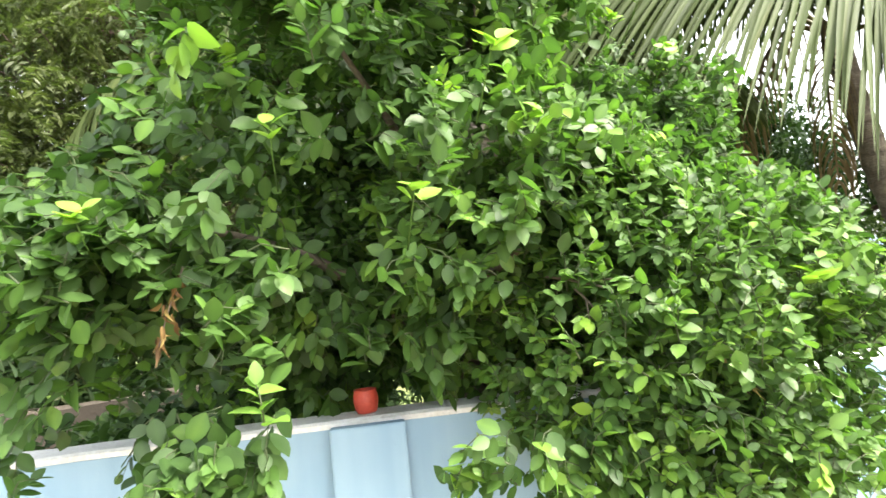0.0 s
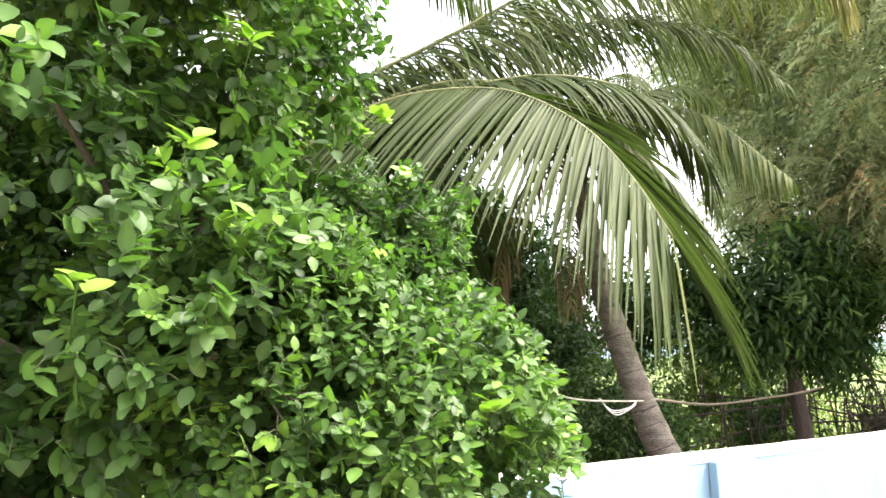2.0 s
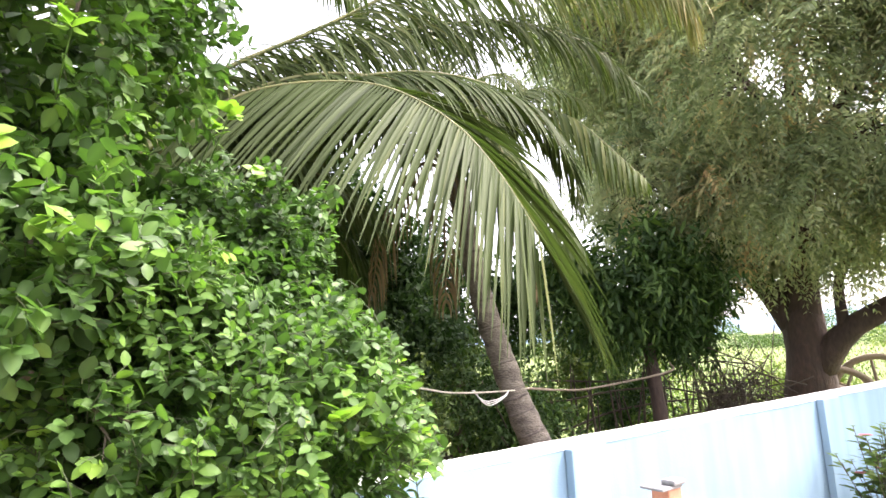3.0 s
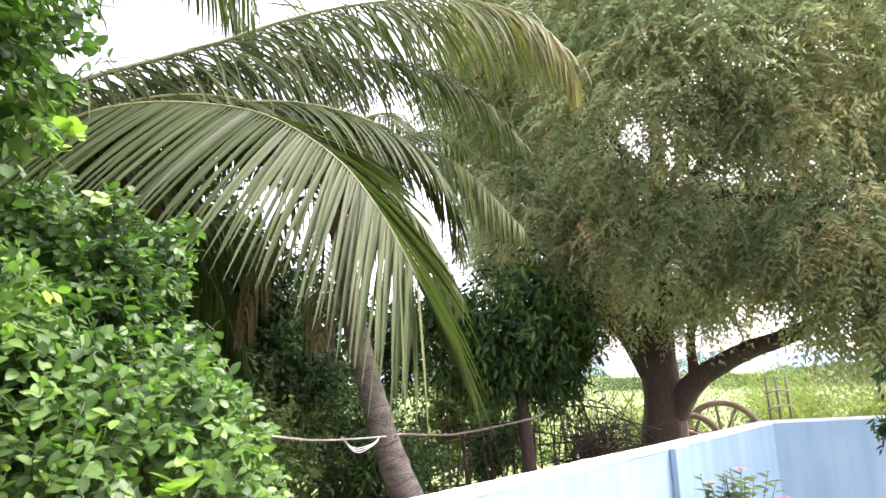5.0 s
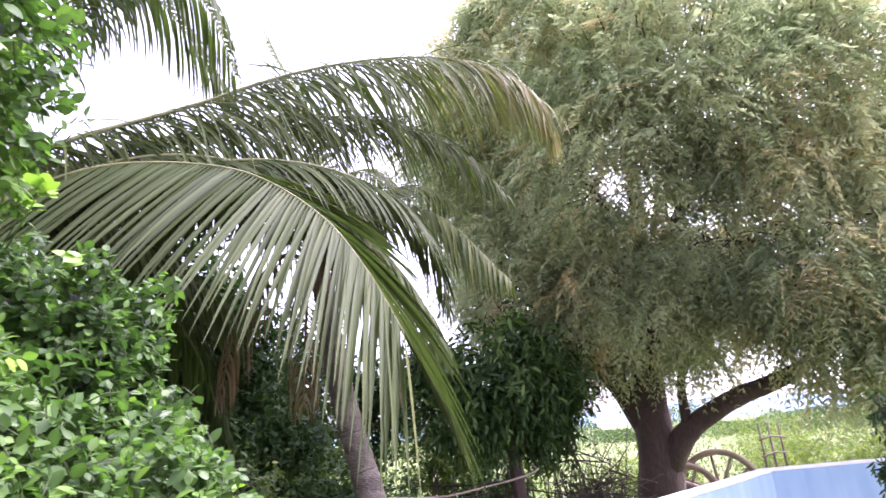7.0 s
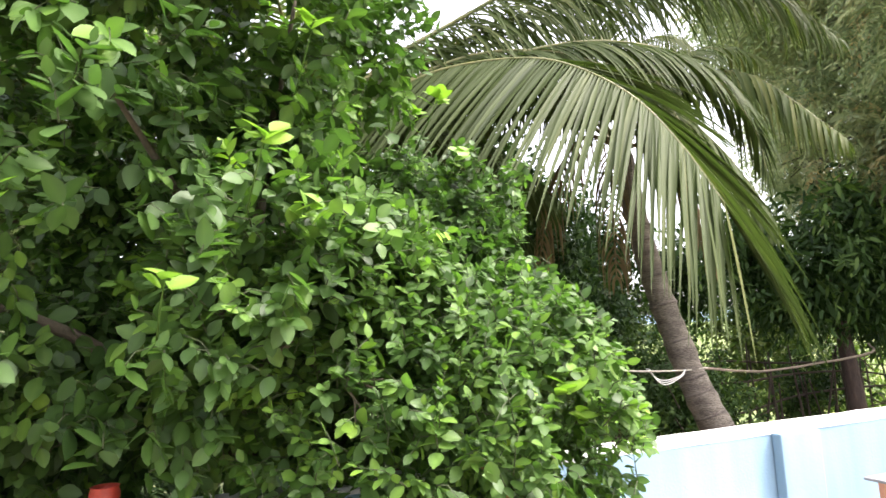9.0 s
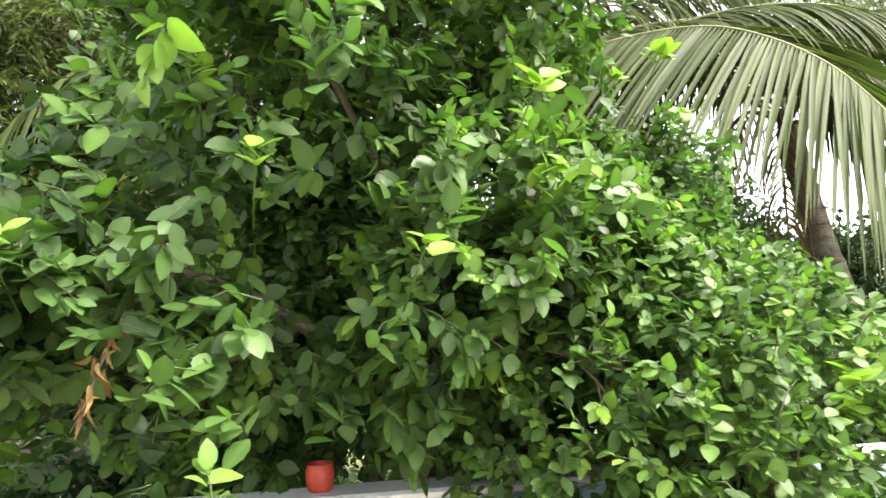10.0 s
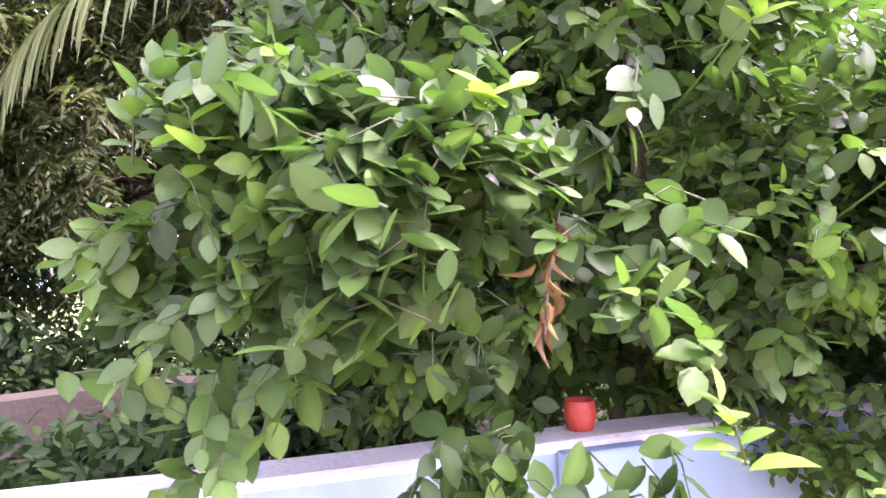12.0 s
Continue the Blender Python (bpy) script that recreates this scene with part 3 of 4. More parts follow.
# ---- coconut palms ----
def frond(root, points, length, spacing=0.038, width=0.030, droop=(0.55, 0.55), fan=0.55, fan2=0.55, mat=COCO, tone=0.5, stalk=0.022, label="", bare=0.12, lift=(0.15, 0.15), steer=(1.0, 1.0), slope=0.35, longer=1.0, tip=0.1, taper=0.80, loose=0.07):
    line = even(spline(points, 12), 80)
    total = np.linalg.norm(np.diff(line, axis=0), axis=1).sum()
    r = Shape()
    tube(r, line, np.linspace(stalk, 0.004, 80), 6)
    ob = under(part("frond", r, RACHIS if mat is COCO else DRYFROND, None, label), root)
    s = Shape()
    n = int(total * (1 - bare) / spacing)
    u = bare + (1 - bare) * (np.arange(n) + 0.5) / n
    at = np.stack([np.interp(u, np.linspace(0, 1, 80), line[:, i]) for i in range(3)], 1)
    g = np.gradient(line, axis=0)
    fwd = unit(np.stack([np.interp(u, np.linspace(0, 1, 80), g[:, i]) for i in range(3)], 1))
    flat = unit(np.cross(fwd, np.array([0, 0, 1.0])))
    for k, sign in enumerate((1, -1)):
        L = length * np.clip(np.sin(np.pi * (0.16 + taper * (u - bare) / (1 - bare))) ** 0.7, 0.25, 1) * (0.88 + 0.24 * rng.random(n)) * (longer if k else 1.0)
        d = unit(sign * flat * steer[k] + fwd * (fan + slope * u if k == 0 else fan2 + 0.35 * u)[:, None] + np.array([0, 0, lift[k]]) + rng.normal(size=(n, 3)) * loose)
        pos = at.copy()
        path = [pos]
        seg = 6
        for j in range(seg):
            d = unit(d + np.array([0, 0, -1.0]) * (droop[k] * (0.45 + 0.22 * j) * (0.85 + 0.3 * rng.random(n)))[:, None])
            pos = pos + d * (L / seg)[:, None]
            path.append(pos)
        path = np.stack(path, 1)
        tang = unit(np.gradient(path, axis=1))
        wdir = unit(fwd[:, None] - tang * (tang * fwd[:, None]).sum(-1, keepdims=True) + 0.15 * rng.normal(size=(n, 1, 3)))
        wprof = np.array([0.5, 1.0, 1.0, 0.9, 0.72, 0.45, 0.05]) * width * 0.5
        fold = np.cross(tang, wdir) * (wprof * 0.35)[None, :, None]
        left = path + wdir * wprof[None, :, None] + fold
        right = path - wdir * wprof[None, :, None] + fold
        v = np.concatenate([left, path, right], 1)
        m = seg + 1
        f = [(j, j + 1, m + j + 1, m + j) for j in range(seg)] + [(m + j, m + j + 1, 2 * m + j + 1, 2 * m + j) for j in range(seg)]
        s.add_many(v, f, tone + 0.10 * rng.normal(size=n) + tip * np.clip((u - 0.55) / 0.4, 0, 1))
    lf = tagged(part("blade", s, mat), kind="stuff")
    lf.parent = ob
    lf.matrix_parent_inverse = ob.matrix_world.inverted()
    return ob


def palm(place, trunk, radii, fronds, label):
    root = thing("coconut_palm", place, label, "palm tree")
    t = Shape()
    line = even(spline(trunk, 10), 60)
    rr = np.interp(np.linspace(0, 1, 60), np.linspace(0, 1, len(radii)), radii)
    rr = rr * (1 + 0.03 * np.sin(np.arange(60) * 1.9)) + 0.004 * rng.normal(size=60)
    tube(t, line, rr, 16, lumps=0.012)
    under(part("trunk", t, PALMBARK, None, "grey ringed leaning palm trunk"), root)
    for i in np.cumsum(rng.integers(2, 6, 16)):
        if i > 57:
            break
        q = Shape()
        seg = line[i] + (line[i + 1] - line[i]) * np.linspace(-0.15, 0.22, 4)[:, None]
        tube(q, seg, rr[i] * np.array([1.0, 1.035, 1.03, 1.0]), 16, lumps=0.014)
        under(part("leaf_scar", q, PALMSCAR), root)
    for args in fronds:
        frond(root, *args[:2], **(args[2] if len(args) > 2 else {}))
    return root


H1 = (3.72, 4.48, 3.45)
dry = dict(mat=DRYFROND, droop=(1.2, 1.2), spacing=0.06, width=0.022, tone=0.4, label="dry brown hanging frond")
palm((4.5, 3.75, 0), [(4.55, 3.72, -0.2), (4.34, 3.90, 0.5), (4.10, 4.10, 1.06), (3.92, 4.26, 1.81), (3.80, 4.37, 2.5), (3.72, 4.48, 3.4)], (0.19, 0.146, 0.124, 0.11, 0.10, 0.095), [
    ([H1, (4.5, 4.75, 4.35), (5.3, 4.85, 4.8), (6.0, 4.75, 4.7)], 0.7),
    ([H1, (3.85, 4.75, 4.5), (3.85, 5.1, 5.6), (3.65, 5.35, 6.4)], 0.6, dict(droop=(0.15, 0.15), fan=1.4)),
    ([H1, (3.0, 4.9, 4.2), (2.1, 5.1, 4.2), (1.3, 5.2, 3.4)], 0.8),
    ([H1, (3.5, 4.1, 3.9), (3.3, 3.6, 3.8), (3.15, 3.1, 3.1)], 0.7),
    ([H1, (3.9, 4.1, 3.9), (4.2, 3.5, 3.8), (4.4, 2.9, 3.1)], 0.75),
    ([H1, (3.3, 5.0, 4.3), (2.9, 5.7, 4.4), (2.6, 6.4, 3.8)], 0.8),
    ([H1, (3.2, 4.4, 4.0), (2.6, 4.3, 4.0), (2.0, 4.2, 3.3)], 0.85),
    ([H1, (3.6, 4.2, 4.0), (3.45, 3.9, 3.9), (3.5, 3.5, 2.9)], 0.85, dict(tone=0.4)),
    ([H1, (4.1, 4.8, 4.4), (4.7, 5.0, 4.9), (5.3, 5.0, 4.8)], 0.8),
    ([H1, (3.45, 4.25, 3.45), (3.25, 4.05, 2.9), (3.15, 3.95, 2.2)], 0.6, dry),
    ([H1, (3.95, 4.25, 3.4), (4.15, 4.1, 2.9), (4.2, 4.0, 2.3)], 0.55, dry),
    ([H1, (3.3, 4.45, 3.5), (2.9, 4.4, 3.0), (2.7, 4.35, 2.3)], 0.6, dry),
], "leaning coconut palm with grey ringed trunk and drooping fronds")

H2 = (0.85, 4.45, 3.15)
palm((0.8, 4.6, 0), [(0.78, 4.65, -0.2), (0.75, 4.62, 1.0), (0.80, 4.52, 2.2), (0.85, 4.45, 3.1)], (0.22, 0.17, 0.15, 0.13), [
    ([H2, (1.15, 4.2, 3.35), (1.47, 3.97, 3.58), (1.80, 3.76, 3.68), (2.20, 3.47, 3.66), (2.46, 3.26, 3.53), (2.70, 3.03, 3.26), (2.86, 2.84, 2.90), (2.97, 2.68, 2.52)], 1.25, dict(taper=0.58, droop=(0.05, 0.10), spacing=0.025, width=0.031, tone=0.30, loose=0.045, stalk=0.013, fan=-1.75, slope=2.1, fan2=1.35, longer=1.15, lift=(-1.15, 0.10), steer=(0.8, 0.55))),
    ([H2, (1.5, 4.4, 3.70), (2.1, 4.1, 3.95), (2.7, 3.75, 3.88), (3.15, 3.4, 3.5), (3.45, 3.1, 3.0), (3.6, 2.9, 2.5)], 1.0, dict(droop=(0.25, 0.15), spacing=0.026, width=0.030, tone=0.36, lift=(-0.6, 0.1), fan2=0.7)),
    ([H2, (1.35, 4.56, 3.84), (1.64, 4.49, 4.09), (2.32, 4.35, 4.52), (3.17, 3.98, 5.04), (3.93, 3.46, 5.26), (4.47, 2.97, 5.17), (4.72, 2.62, 4.79), (4.78, 2.54, 4.38)], 1.25, dict(droop=(0.30, 0.26), loose=0.32, fan=0.75, fan2=0.7, tone=0.44, width=0.021, spacing=0.020, tip=0.42, lift=(-0.7, -0.4), steer=(0.7, 1.0))),
    ([H2, (1.4, 4.75, 3.75), (2.1, 4.65, 4.25), (3.0, 4.35, 4.65), (3.8, 3.85, 4.75), (4.4, 3.4, 4.5), (4.75, 3.1, 4.0)], 1.0, dict(droop=(0.30, 0.24), loose=0.32, fan=0.8, fan2=0.8, tone=0.40, width=0.021, spacing=0.024, lift=(-0.4, 0.4))),
    ([H2, (1.1, 4.6, 4.4), (1.6, 4.75, 5.4), (2.11, 4.73, 5.73), (2.52, 4.67, 5.38), (2.81, 4.52, 4.90)], 0.85, dict(droop=(0.5, 0.5), tone=0.3)),
    ([H2, (0.95, 4.3, 4.5), (1.35, 4.1, 5.3), (1.85, 3.95, 5.5), (2.25, 3.85, 5.1), (2.45, 3.8, 4.6)], 0.85, dict(droop=(0.4, 0.4), tone=0.3)),
    ([H2, (1.61, 4.25, 3.55), (2.30, 3.95, 3.89), (2.97, 3.64, 3.97), (3.57, 3.39, 3.78), (3.93, 3.26, 3.31), (3.99, 3.21, 2.85)], 0.85, dict(droop=(0.18, 0.10), spacing=0.028, width=0.026, tone=0.28, lift=(-0.5, 0.2), fan=0.4, fan2=0.9)),
    ([H2, (1.5, 4.25, 3.35), (2.05, 3.95, 3.15), (2.5, 3.75, 2.75)], 0.8, dict(droop=(0.25, 0.25), spacing=0.026, tone=0.25)),
    ([H2, (1.4, 4.75, 3.6), (2.1, 4.85, 3.45), (2.7, 4.85, 2.8), (3.0, 4.8, 2.1)], 0.95, dict(droop=(0.35, 0.35), spacing=0.028, tone=0.20)),
    ([H2, (0.3, 4.5, 3.8), (-0.6, 4.6, 4.0), (-1.5, 4.5, 3.6), (-2.05, 4.4, 2.95), (-2.25, 4.35, 2.3)], 0.95, dict(tone=0.36, droop=(0.4, 0.4), spacing=0.03)),
    ([H2, (0.5, 5.1, 3.9), (0.1, 6.0, 4.1), (-0.2, 6.8, 3.5)], 0.85),
    ([H2, (1.3, 5.0, 4.0), (1.8, 5.8, 4.4), (2.2, 6.6, 4.0)], 0.85),
    ([H2, (0.7, 3.9, 3.7), (0.5, 3.4, 3.9), (0.3, 2.9, 3.7)], 0.7, dict(tone=0.45)),
], "coconut palm half hidden behind the lemon tree")


# ---- broad trees ----
def limbs(root, lines, mat=BARK, name="limb"):
    for pts, r0, r1 in lines:
        b = Shape()
        ln = even(spline(pts, 8), 16)
        tube(b, ln, np.linspace(r0, r1, 16), 10, lumps=0.035)
        under(part(name, b, mat), root)


def pinnate(shape, base, way, size, tones, pairs=6, droop=0.5):
    """Feather leaves: narrow leaflets in pairs along a drooping stalk."""
    n = len(base)
    side = unit(np.cross(way, rng.normal(size=(n, 3)) * 0.5 + np.array([0, 0, 1.0])))
    for j in range(pairs):
        u = (j + 0.7) / pairs
        at = base + way * (size * u)[:, None]
        at[:, 2] -= droop * size * u * u
        for sg in (1, -1):
            al = unit(side * sg + way * 0.55 + np.array([0, 0, -0.35]) + rng.normal(size=(n, 3)) * 0.15)
            up = unit(np.array([0, 0, 1.0]) + rng.normal(size=(n, 3)) * 0.5)
            tv = np.array([(0, 0, 0), (0.42, 0.15, -0.05), (1.1, 0, -0.20), (0.42, -0.15, -0.05)])
            sd = unit(np.cross(up, al))
            nm = np.cross(al, sd)
            sz = (size * 0.25 * (1.1 - 0.5 * u))[:, None, None]
            v = at[:, None] + sz * (tv[None, :, 0:1] * al[:, None] + tv[None, :, 1:2] * sd[:, None] + tv[None, :, 2:3] * nm[:, None])
            shape.add_many(v, [(0, 1, 2, 3)], tones)


def neem_tree():
    root = thing("neem_tree", (9.85, 4.45, 0), "large neem tree with dark bark and feathery browning leaves", "tree")
    limbs(root, [([(9.90, 4.48, -0.2), (9.86, 4.42, 0.6), (9.80, 4.33, 1.4), (9.80, 4.34, 2.2)], 0.42, 0.255)], name="trunk")
    limbs(root, [([(9.80, 4.40, 1.8), (9.62, 4.72, 2.5), (9.40, 5.20, 3.4), (9.2, 5.8, 4.8)], 0.20, 0.07), ([(9.80, 4.34, 1.9), (9.75, 4.20, 3.2), (9.7, 4.0, 4.6), (9.5, 3.8, 7.0)], 0.26, 0.06),
                 ([(9.80, 4.20, 1.25), (9.76, 3.80, 1.75), (9.90, 3.10, 2.15), (9.97, 2.30, 2.42), (10.0, 1.5, 2.95), (10.0, 0.9, 3.3)], 0.19, 0.05), ([(9.74, 3.78, 1.8), (9.70, 3.76, 2.4), (9.72, 3.60, 2.75), (9.75, 3.2, 3.4)], 0.085, 0.035),
                 ([(9.7, 4.0, 4.2), (9.6, 2.9, 5.4), (9.6, 2.0, 6.8)], 0.12, 0.04), ([(9.4, 5.2, 3.4), (9.1, 5.3, 5.0), (8.8, 5.4, 6.4)], 0.09, 0.03), ([(9.7, 4.0, 4.6), (9.2, 4.6, 6.0), (9.0, 4.8, 7.6)], 0.1, 0.03)])
    blobs = [((9.7, 3.5, 6.4), (2.9, 3.3, 2.9)), ((9.6, 1.7, 4.5), (1.8, 1.7, 1.6)), ((9.0, 5.4, 4.6), (1.7, 1.6, 1.6)), ((9.2, 3.6, 4.3), (1.9, 2.0, 1.7)), ((9.6, 1.2, 6.2), (1.6, 1.3, 1.4)), ((9.3, 5.6, 6.8), (1.7, 1.3, 1.6)), ((9.6, 1.7, 3.5), (1.5, 1.4, 1.0)), ((9.4, 0.9, 3.9), (1.0, 0.9, 1.0)), ((9.2, 3.9, 3.6), (1.3, 1.3, 0.9)), ((8.9, 6.2, 5.8), (1.3, 1.1, 1.4)), ((8.2, 3.5, 6.2), (1.3, 1.7, 1.8)), ((8.4, 4.3, 8.2), (1.4, 1.5, 1.3)), ((8.6, 5.5, 7.7), (1.6, 1.5, 1.5)), ((9.7, 2.9, 3.55), (1.1, 1.1, 0.55)), ((7.9, 3.6, 5.3), (1.0, 1.2, 1.2)), ((8.1, 3.3, 6.3), (0.9, 1.0, 0.9)), ((8.1, 3.2, 4.9), (0.6, 0.6, 0.6)), ((8.3, 2.6, 4.1), (0.6, 0.6, 0.5)), ((8.7, 2.4, 4.6), (0.8, 0.9, 0.9)), ((8.2, 4.0, 3.9), (0.8, 0.8, 0.8)), ((7.9, 5.3, 4.2), (0.8, 0.8, 0.9)), ((8.8, 1.4, 3.5), (0.7, 0.8, 0.6)), ((9.0, 1.2, 2.8), (0.7, 0.9, 0.6)), ((9.35, 4.75, 2.75), (0.6, 0.5, 0.55)), ((9.3, 3.3, 3.35), (0.6, 0.6, 0.5)), ((9.3, 0.7, 2.5), (0.6, 0.6, 0.5)), ((7.6, 5.7, 6.6), (0.9, 0.9, 1.0)), ((9.5, 0.0, 6.3), (0.9, 0.7, 0.5)), ((9.9, 0.6, 5.0), (0.7, 0.6, 0.7)), ((9.5, 0.75, 4.0), (0.6, 0.6, 0.6))]
    feather_crown(root, blobs, 3300, -0.34, 11, "grey-green feathery leaves with yellow and rust patches", bare=lambda q: ((q[:, 2] < 2.85) & (q[:, 1] > 1.9)) | ((q[:, 2] < 3.4) & (q[:, 1] > 2.4) & (q[:, 1] < 4.6) & (rng.random(len(q)) < 0.5)))


def feather_crown(root, blobs, tufts, gap, seed, label, size=0.36, per=9, tone=0.36, mat=None, bare=None):
    """Tufts of feather leaves round the outer boughs, with thin twigs."""
    c, d = in_blobs(tufts, blobs, 0.62, 1.6)
    g = lumpy(c, 0.8, seed) + 0.5 * lumpy(c, 1.9, 6)
    c, d = c[g > gap], d[g > gap]
    if bare is not None:
        ok = ~bare(c)
        c, d = c[ok], d[ok]
    patch = 0.4 * lumpy(c, 0.8, 9) + 0.55 * lumpy(c, 2.4, 5) + 0.12 * rng.normal(size=len(c))
    tuft = tone + 0.07 * rng.normal(size=len(c)) + 0.62 * np.clip(patch, -0.5, 0.55) + 0.26 * (rng.random(len(c)) > 0.90)
    p, d2 = np.repeat(c, per, 0), np.repeat(d, per, 0)
    n = len(p)
    way = unit(unit(rng.normal(size=(n, 3))) * 0.9 + d2 * 0.55 + np.array([0, 0, -0.65]))
    p = p + way * 0.08 + rng.normal(size=(n, 3)) * 0.07
    tones = np.repeat(tuft, per) + 0.07 * rng.normal(size=n)
    s = Shape()
    pinnate(s, p, way, size * (1 + 0.6 * rng.random(n)), tones, 8)
    tagged(under(part("crown", s, mat or NEEM), root), label, kind="stuff")
    tw = Shape()
    for i in range(0, n, per):
        tube(tw, [p[i] - d2[i] * 0.7 - np.array([0, 0, 0.1]), p[i] - d2[i] * 0.25, p[i] + way[i] * 0.1], (0.012, 0.007, 0.003), 4)
    tagged(under(part("twig", tw, BARK), root), kind="stuff")


neem_tree()


def second_neem():
    root = thing("neem_tree", (-3.2, 6.0, 0), "olive green neem tree with crooked boughs behind the mud wall", "tree")
    limbs(root, [([(-3.2, 6.0, -0.2), (-3.15, 5.95, 1.0), (-3.0, 5.9, 2.0)], 0.2, 0.14)], name="trunk")
    limbs(root, [([(-3.0, 5.9, 1.9), (-2.5, 5.6, 2.9), (-1.7, 5.3, 3.6), (-0.9, 5.1, 4.3)], 0.10, 0.03), ([(-3.0, 5.9, 1.9), (-3.5, 5.5, 3.0), (-4.1, 5.2, 3.8)], 0.09, 0.03), ([(-2.5, 5.6, 2.9), (-2.3, 5.4, 3.8), (-2.2, 5.2, 4.8)], 0.06, 0.02), ([(-2.8, 5.75, 2.5), (-2.4, 5.2, 2.9), (-1.9, 4.9, 3.15)], 0.06, 0.02)])
    feather_crown(root, [((-2.4, 5.4, 3.6), (1.8, 1.1, 1.3)), ((-4.0, 5.3, 3.2), (1.3, 1.0, 1.2)), ((-1.2, 5.2, 4.3), (1.3, 0.9, 1.1)), ((-2.6, 5.2, 5.0), (1.6, 1.0, 0.9)), ((-3.4, 5.0, 2.0), (1.3, 0.7, 0.8)), ((-1.3, 5.0, 2.6), (0.8, 0.6, 0.8)), ((-1.9, 5.0, 3.0), (0.9, 0.5, 0.7)), ((-3.0, 4.6, 3.0), (0.8, 0.5, 0.6))], 2400, -0.22, 4, "small feathery olive green leaves with gaps of sky", 0.22, 9, 0.25, OLIVE)


second_neem()


def broad_tree(place, trunk, r, blobs, shoots, leaf, label, mat=DARKLEAF, tone=0.4, gap=-0.15, group="", droop=0.5, template=BROAD, per=9, name="tree", gap_scale=0.9, shoot=0.5):
    root = thing(name, place, label, "tree", group)
    limbs(root, [(trunk, r, r * 0.6)], name="trunk")
    top = trunk[-1]
    for c, rr in blobs:
        limbs(root, [([top, tuple((a + b) / 2 + 0.1 for a, b in zip(top, c)), c], r * 0.5, r * 0.15)])
    s = Shape()
    leafy_crown(s, blobs, shoots, per, shoot, leaf, template, tone, gap=gap, gap_scale=gap_scale, droop=droop, seed=int(place[0] * 3) + 2, inner=0.3, power=1.5)
    tagged(under(part("crown", s, mat), root), kind="stuff")
    return root


broad_tree((7.12, 4.98, 0), [(7.16, 4.95, -0.1), (7.12, 4.97, 0.7), (7.08, 5.01, 1.6), (7.05, 5.0, 2.2)], 0.11, [((7.0, 5.0, 2.7), (1.0, 0.9, 0.85)), ((6.4, 5.6, 2.6), (0.8, 0.6, 0.7)), ((7.6, 4.6, 2.5), (0.6, 0.5, 0.6)), ((8.0, 5.15, 2.35), (0.75, 0.6, 0.7)), ((6.6, 5.1, 2.05), (0.8, 0.6, 0.5)), ((7.4, 4.9, 1.95), (0.6, 0.5, 0.4)), ((8.6, 5.1, 2.3), (0.65, 0.5, 0.6)), ((8.2, 5.1, 1.75), (0.6, 0.4, 0.35))], 1750, 0.16, "small dark mango tree with long drooping leaves by the fence", template=SLIM, tone=0.5, droop=0.8, gap=-0.10, gap_scale=1.4)
far = "trees beyond the wall"
broad_tree((3.6, 6.6, 0), [(3.6, 6.6, -0.1), (3.6, 6.55, 1.0), (3.6, 6.5, 1.9)], 0.11, [((3.7, 6.5, 2.6), (1.2, 0.8, 1.2)), ((4.5, 6.4, 2.2), (0.8, 0.6, 0.9))], 1300, 0.10, "dark leafy tree close behind the leaning palm", group=far, tone=0.33)
broad_tree((6.4, 8.4, 0), [(6.4, 8.4, -0.1), (6.4, 8.35, 1.0), (6.4, 8.3, 2.0)], 0.12, [((6.4, 8.3, 2.9), (1.5, 0.9, 1.3)), ((7.6, 8.0, 2.4), (1.0, 0.8, 1.0))], 1300, 0.11, "dark leafy tree at the edge of the field", group=far, tone=0.4)
broad_tree((2.2, 6.8, 0), [(2.2, 6.8, -0.1), (2.2, 6.75, 1.0), (2.2, 6.7, 2.0)], 0.12, [((2.2, 6.7, 2.5), (1.4, 0.8, 1.1)), ((3.3, 6.6, 1.9), (0.9, 0.7, 0.9)), ((1.1, 6.7, 2.0), (0.9, 0.7, 0.9)), ((2.4, 6.3, 3.1), (1.0, 0.6, 0.7)), ((2.6, 6.3, 3.7), (1.2, 0.6, 0.8)), ((3.4, 6.2, 3.3), (0.8, 0.5, 0.7))], 2700, 0.10, "dark leafy tree between the two palms", group=far, tone=0.35)
broad_tree((0.6, 8.0, 0), [(0.6, 8.0, -0.1), (0.65, 7.95, 1.5), (0.7, 7.9, 2.6)], 0.16, [((0.7, 7.9, 3.6), (1.6, 1.3, 1.5)), ((1.9, 8.0, 2.6), (1.2, 1.0, 1.2)), ((-0.4, 7.9, 2.6), (1.1, 1.0, 1.2))], 2800, 0.11, "dark leafy tree behind the lemon tree", group=far)
broad_tree((4.6, 8.4, 0), [(4.6, 8.4, -0.1), (4.62, 8.38, 1.0), (4.65, 8.35, 1.8)], 0.14, [((4.7, 8.3, 2.5), (1.4, 1.1, 1.1)), ((5.8, 8.0, 1.8), (1.1, 0.9, 0.9)), ((3.3, 8.2, 2.2), (1.2, 0.9, 1.3))], 1700, 0.10, "leafy green tree behind the leaning palm", mat=BUSHLEAF, group=far)


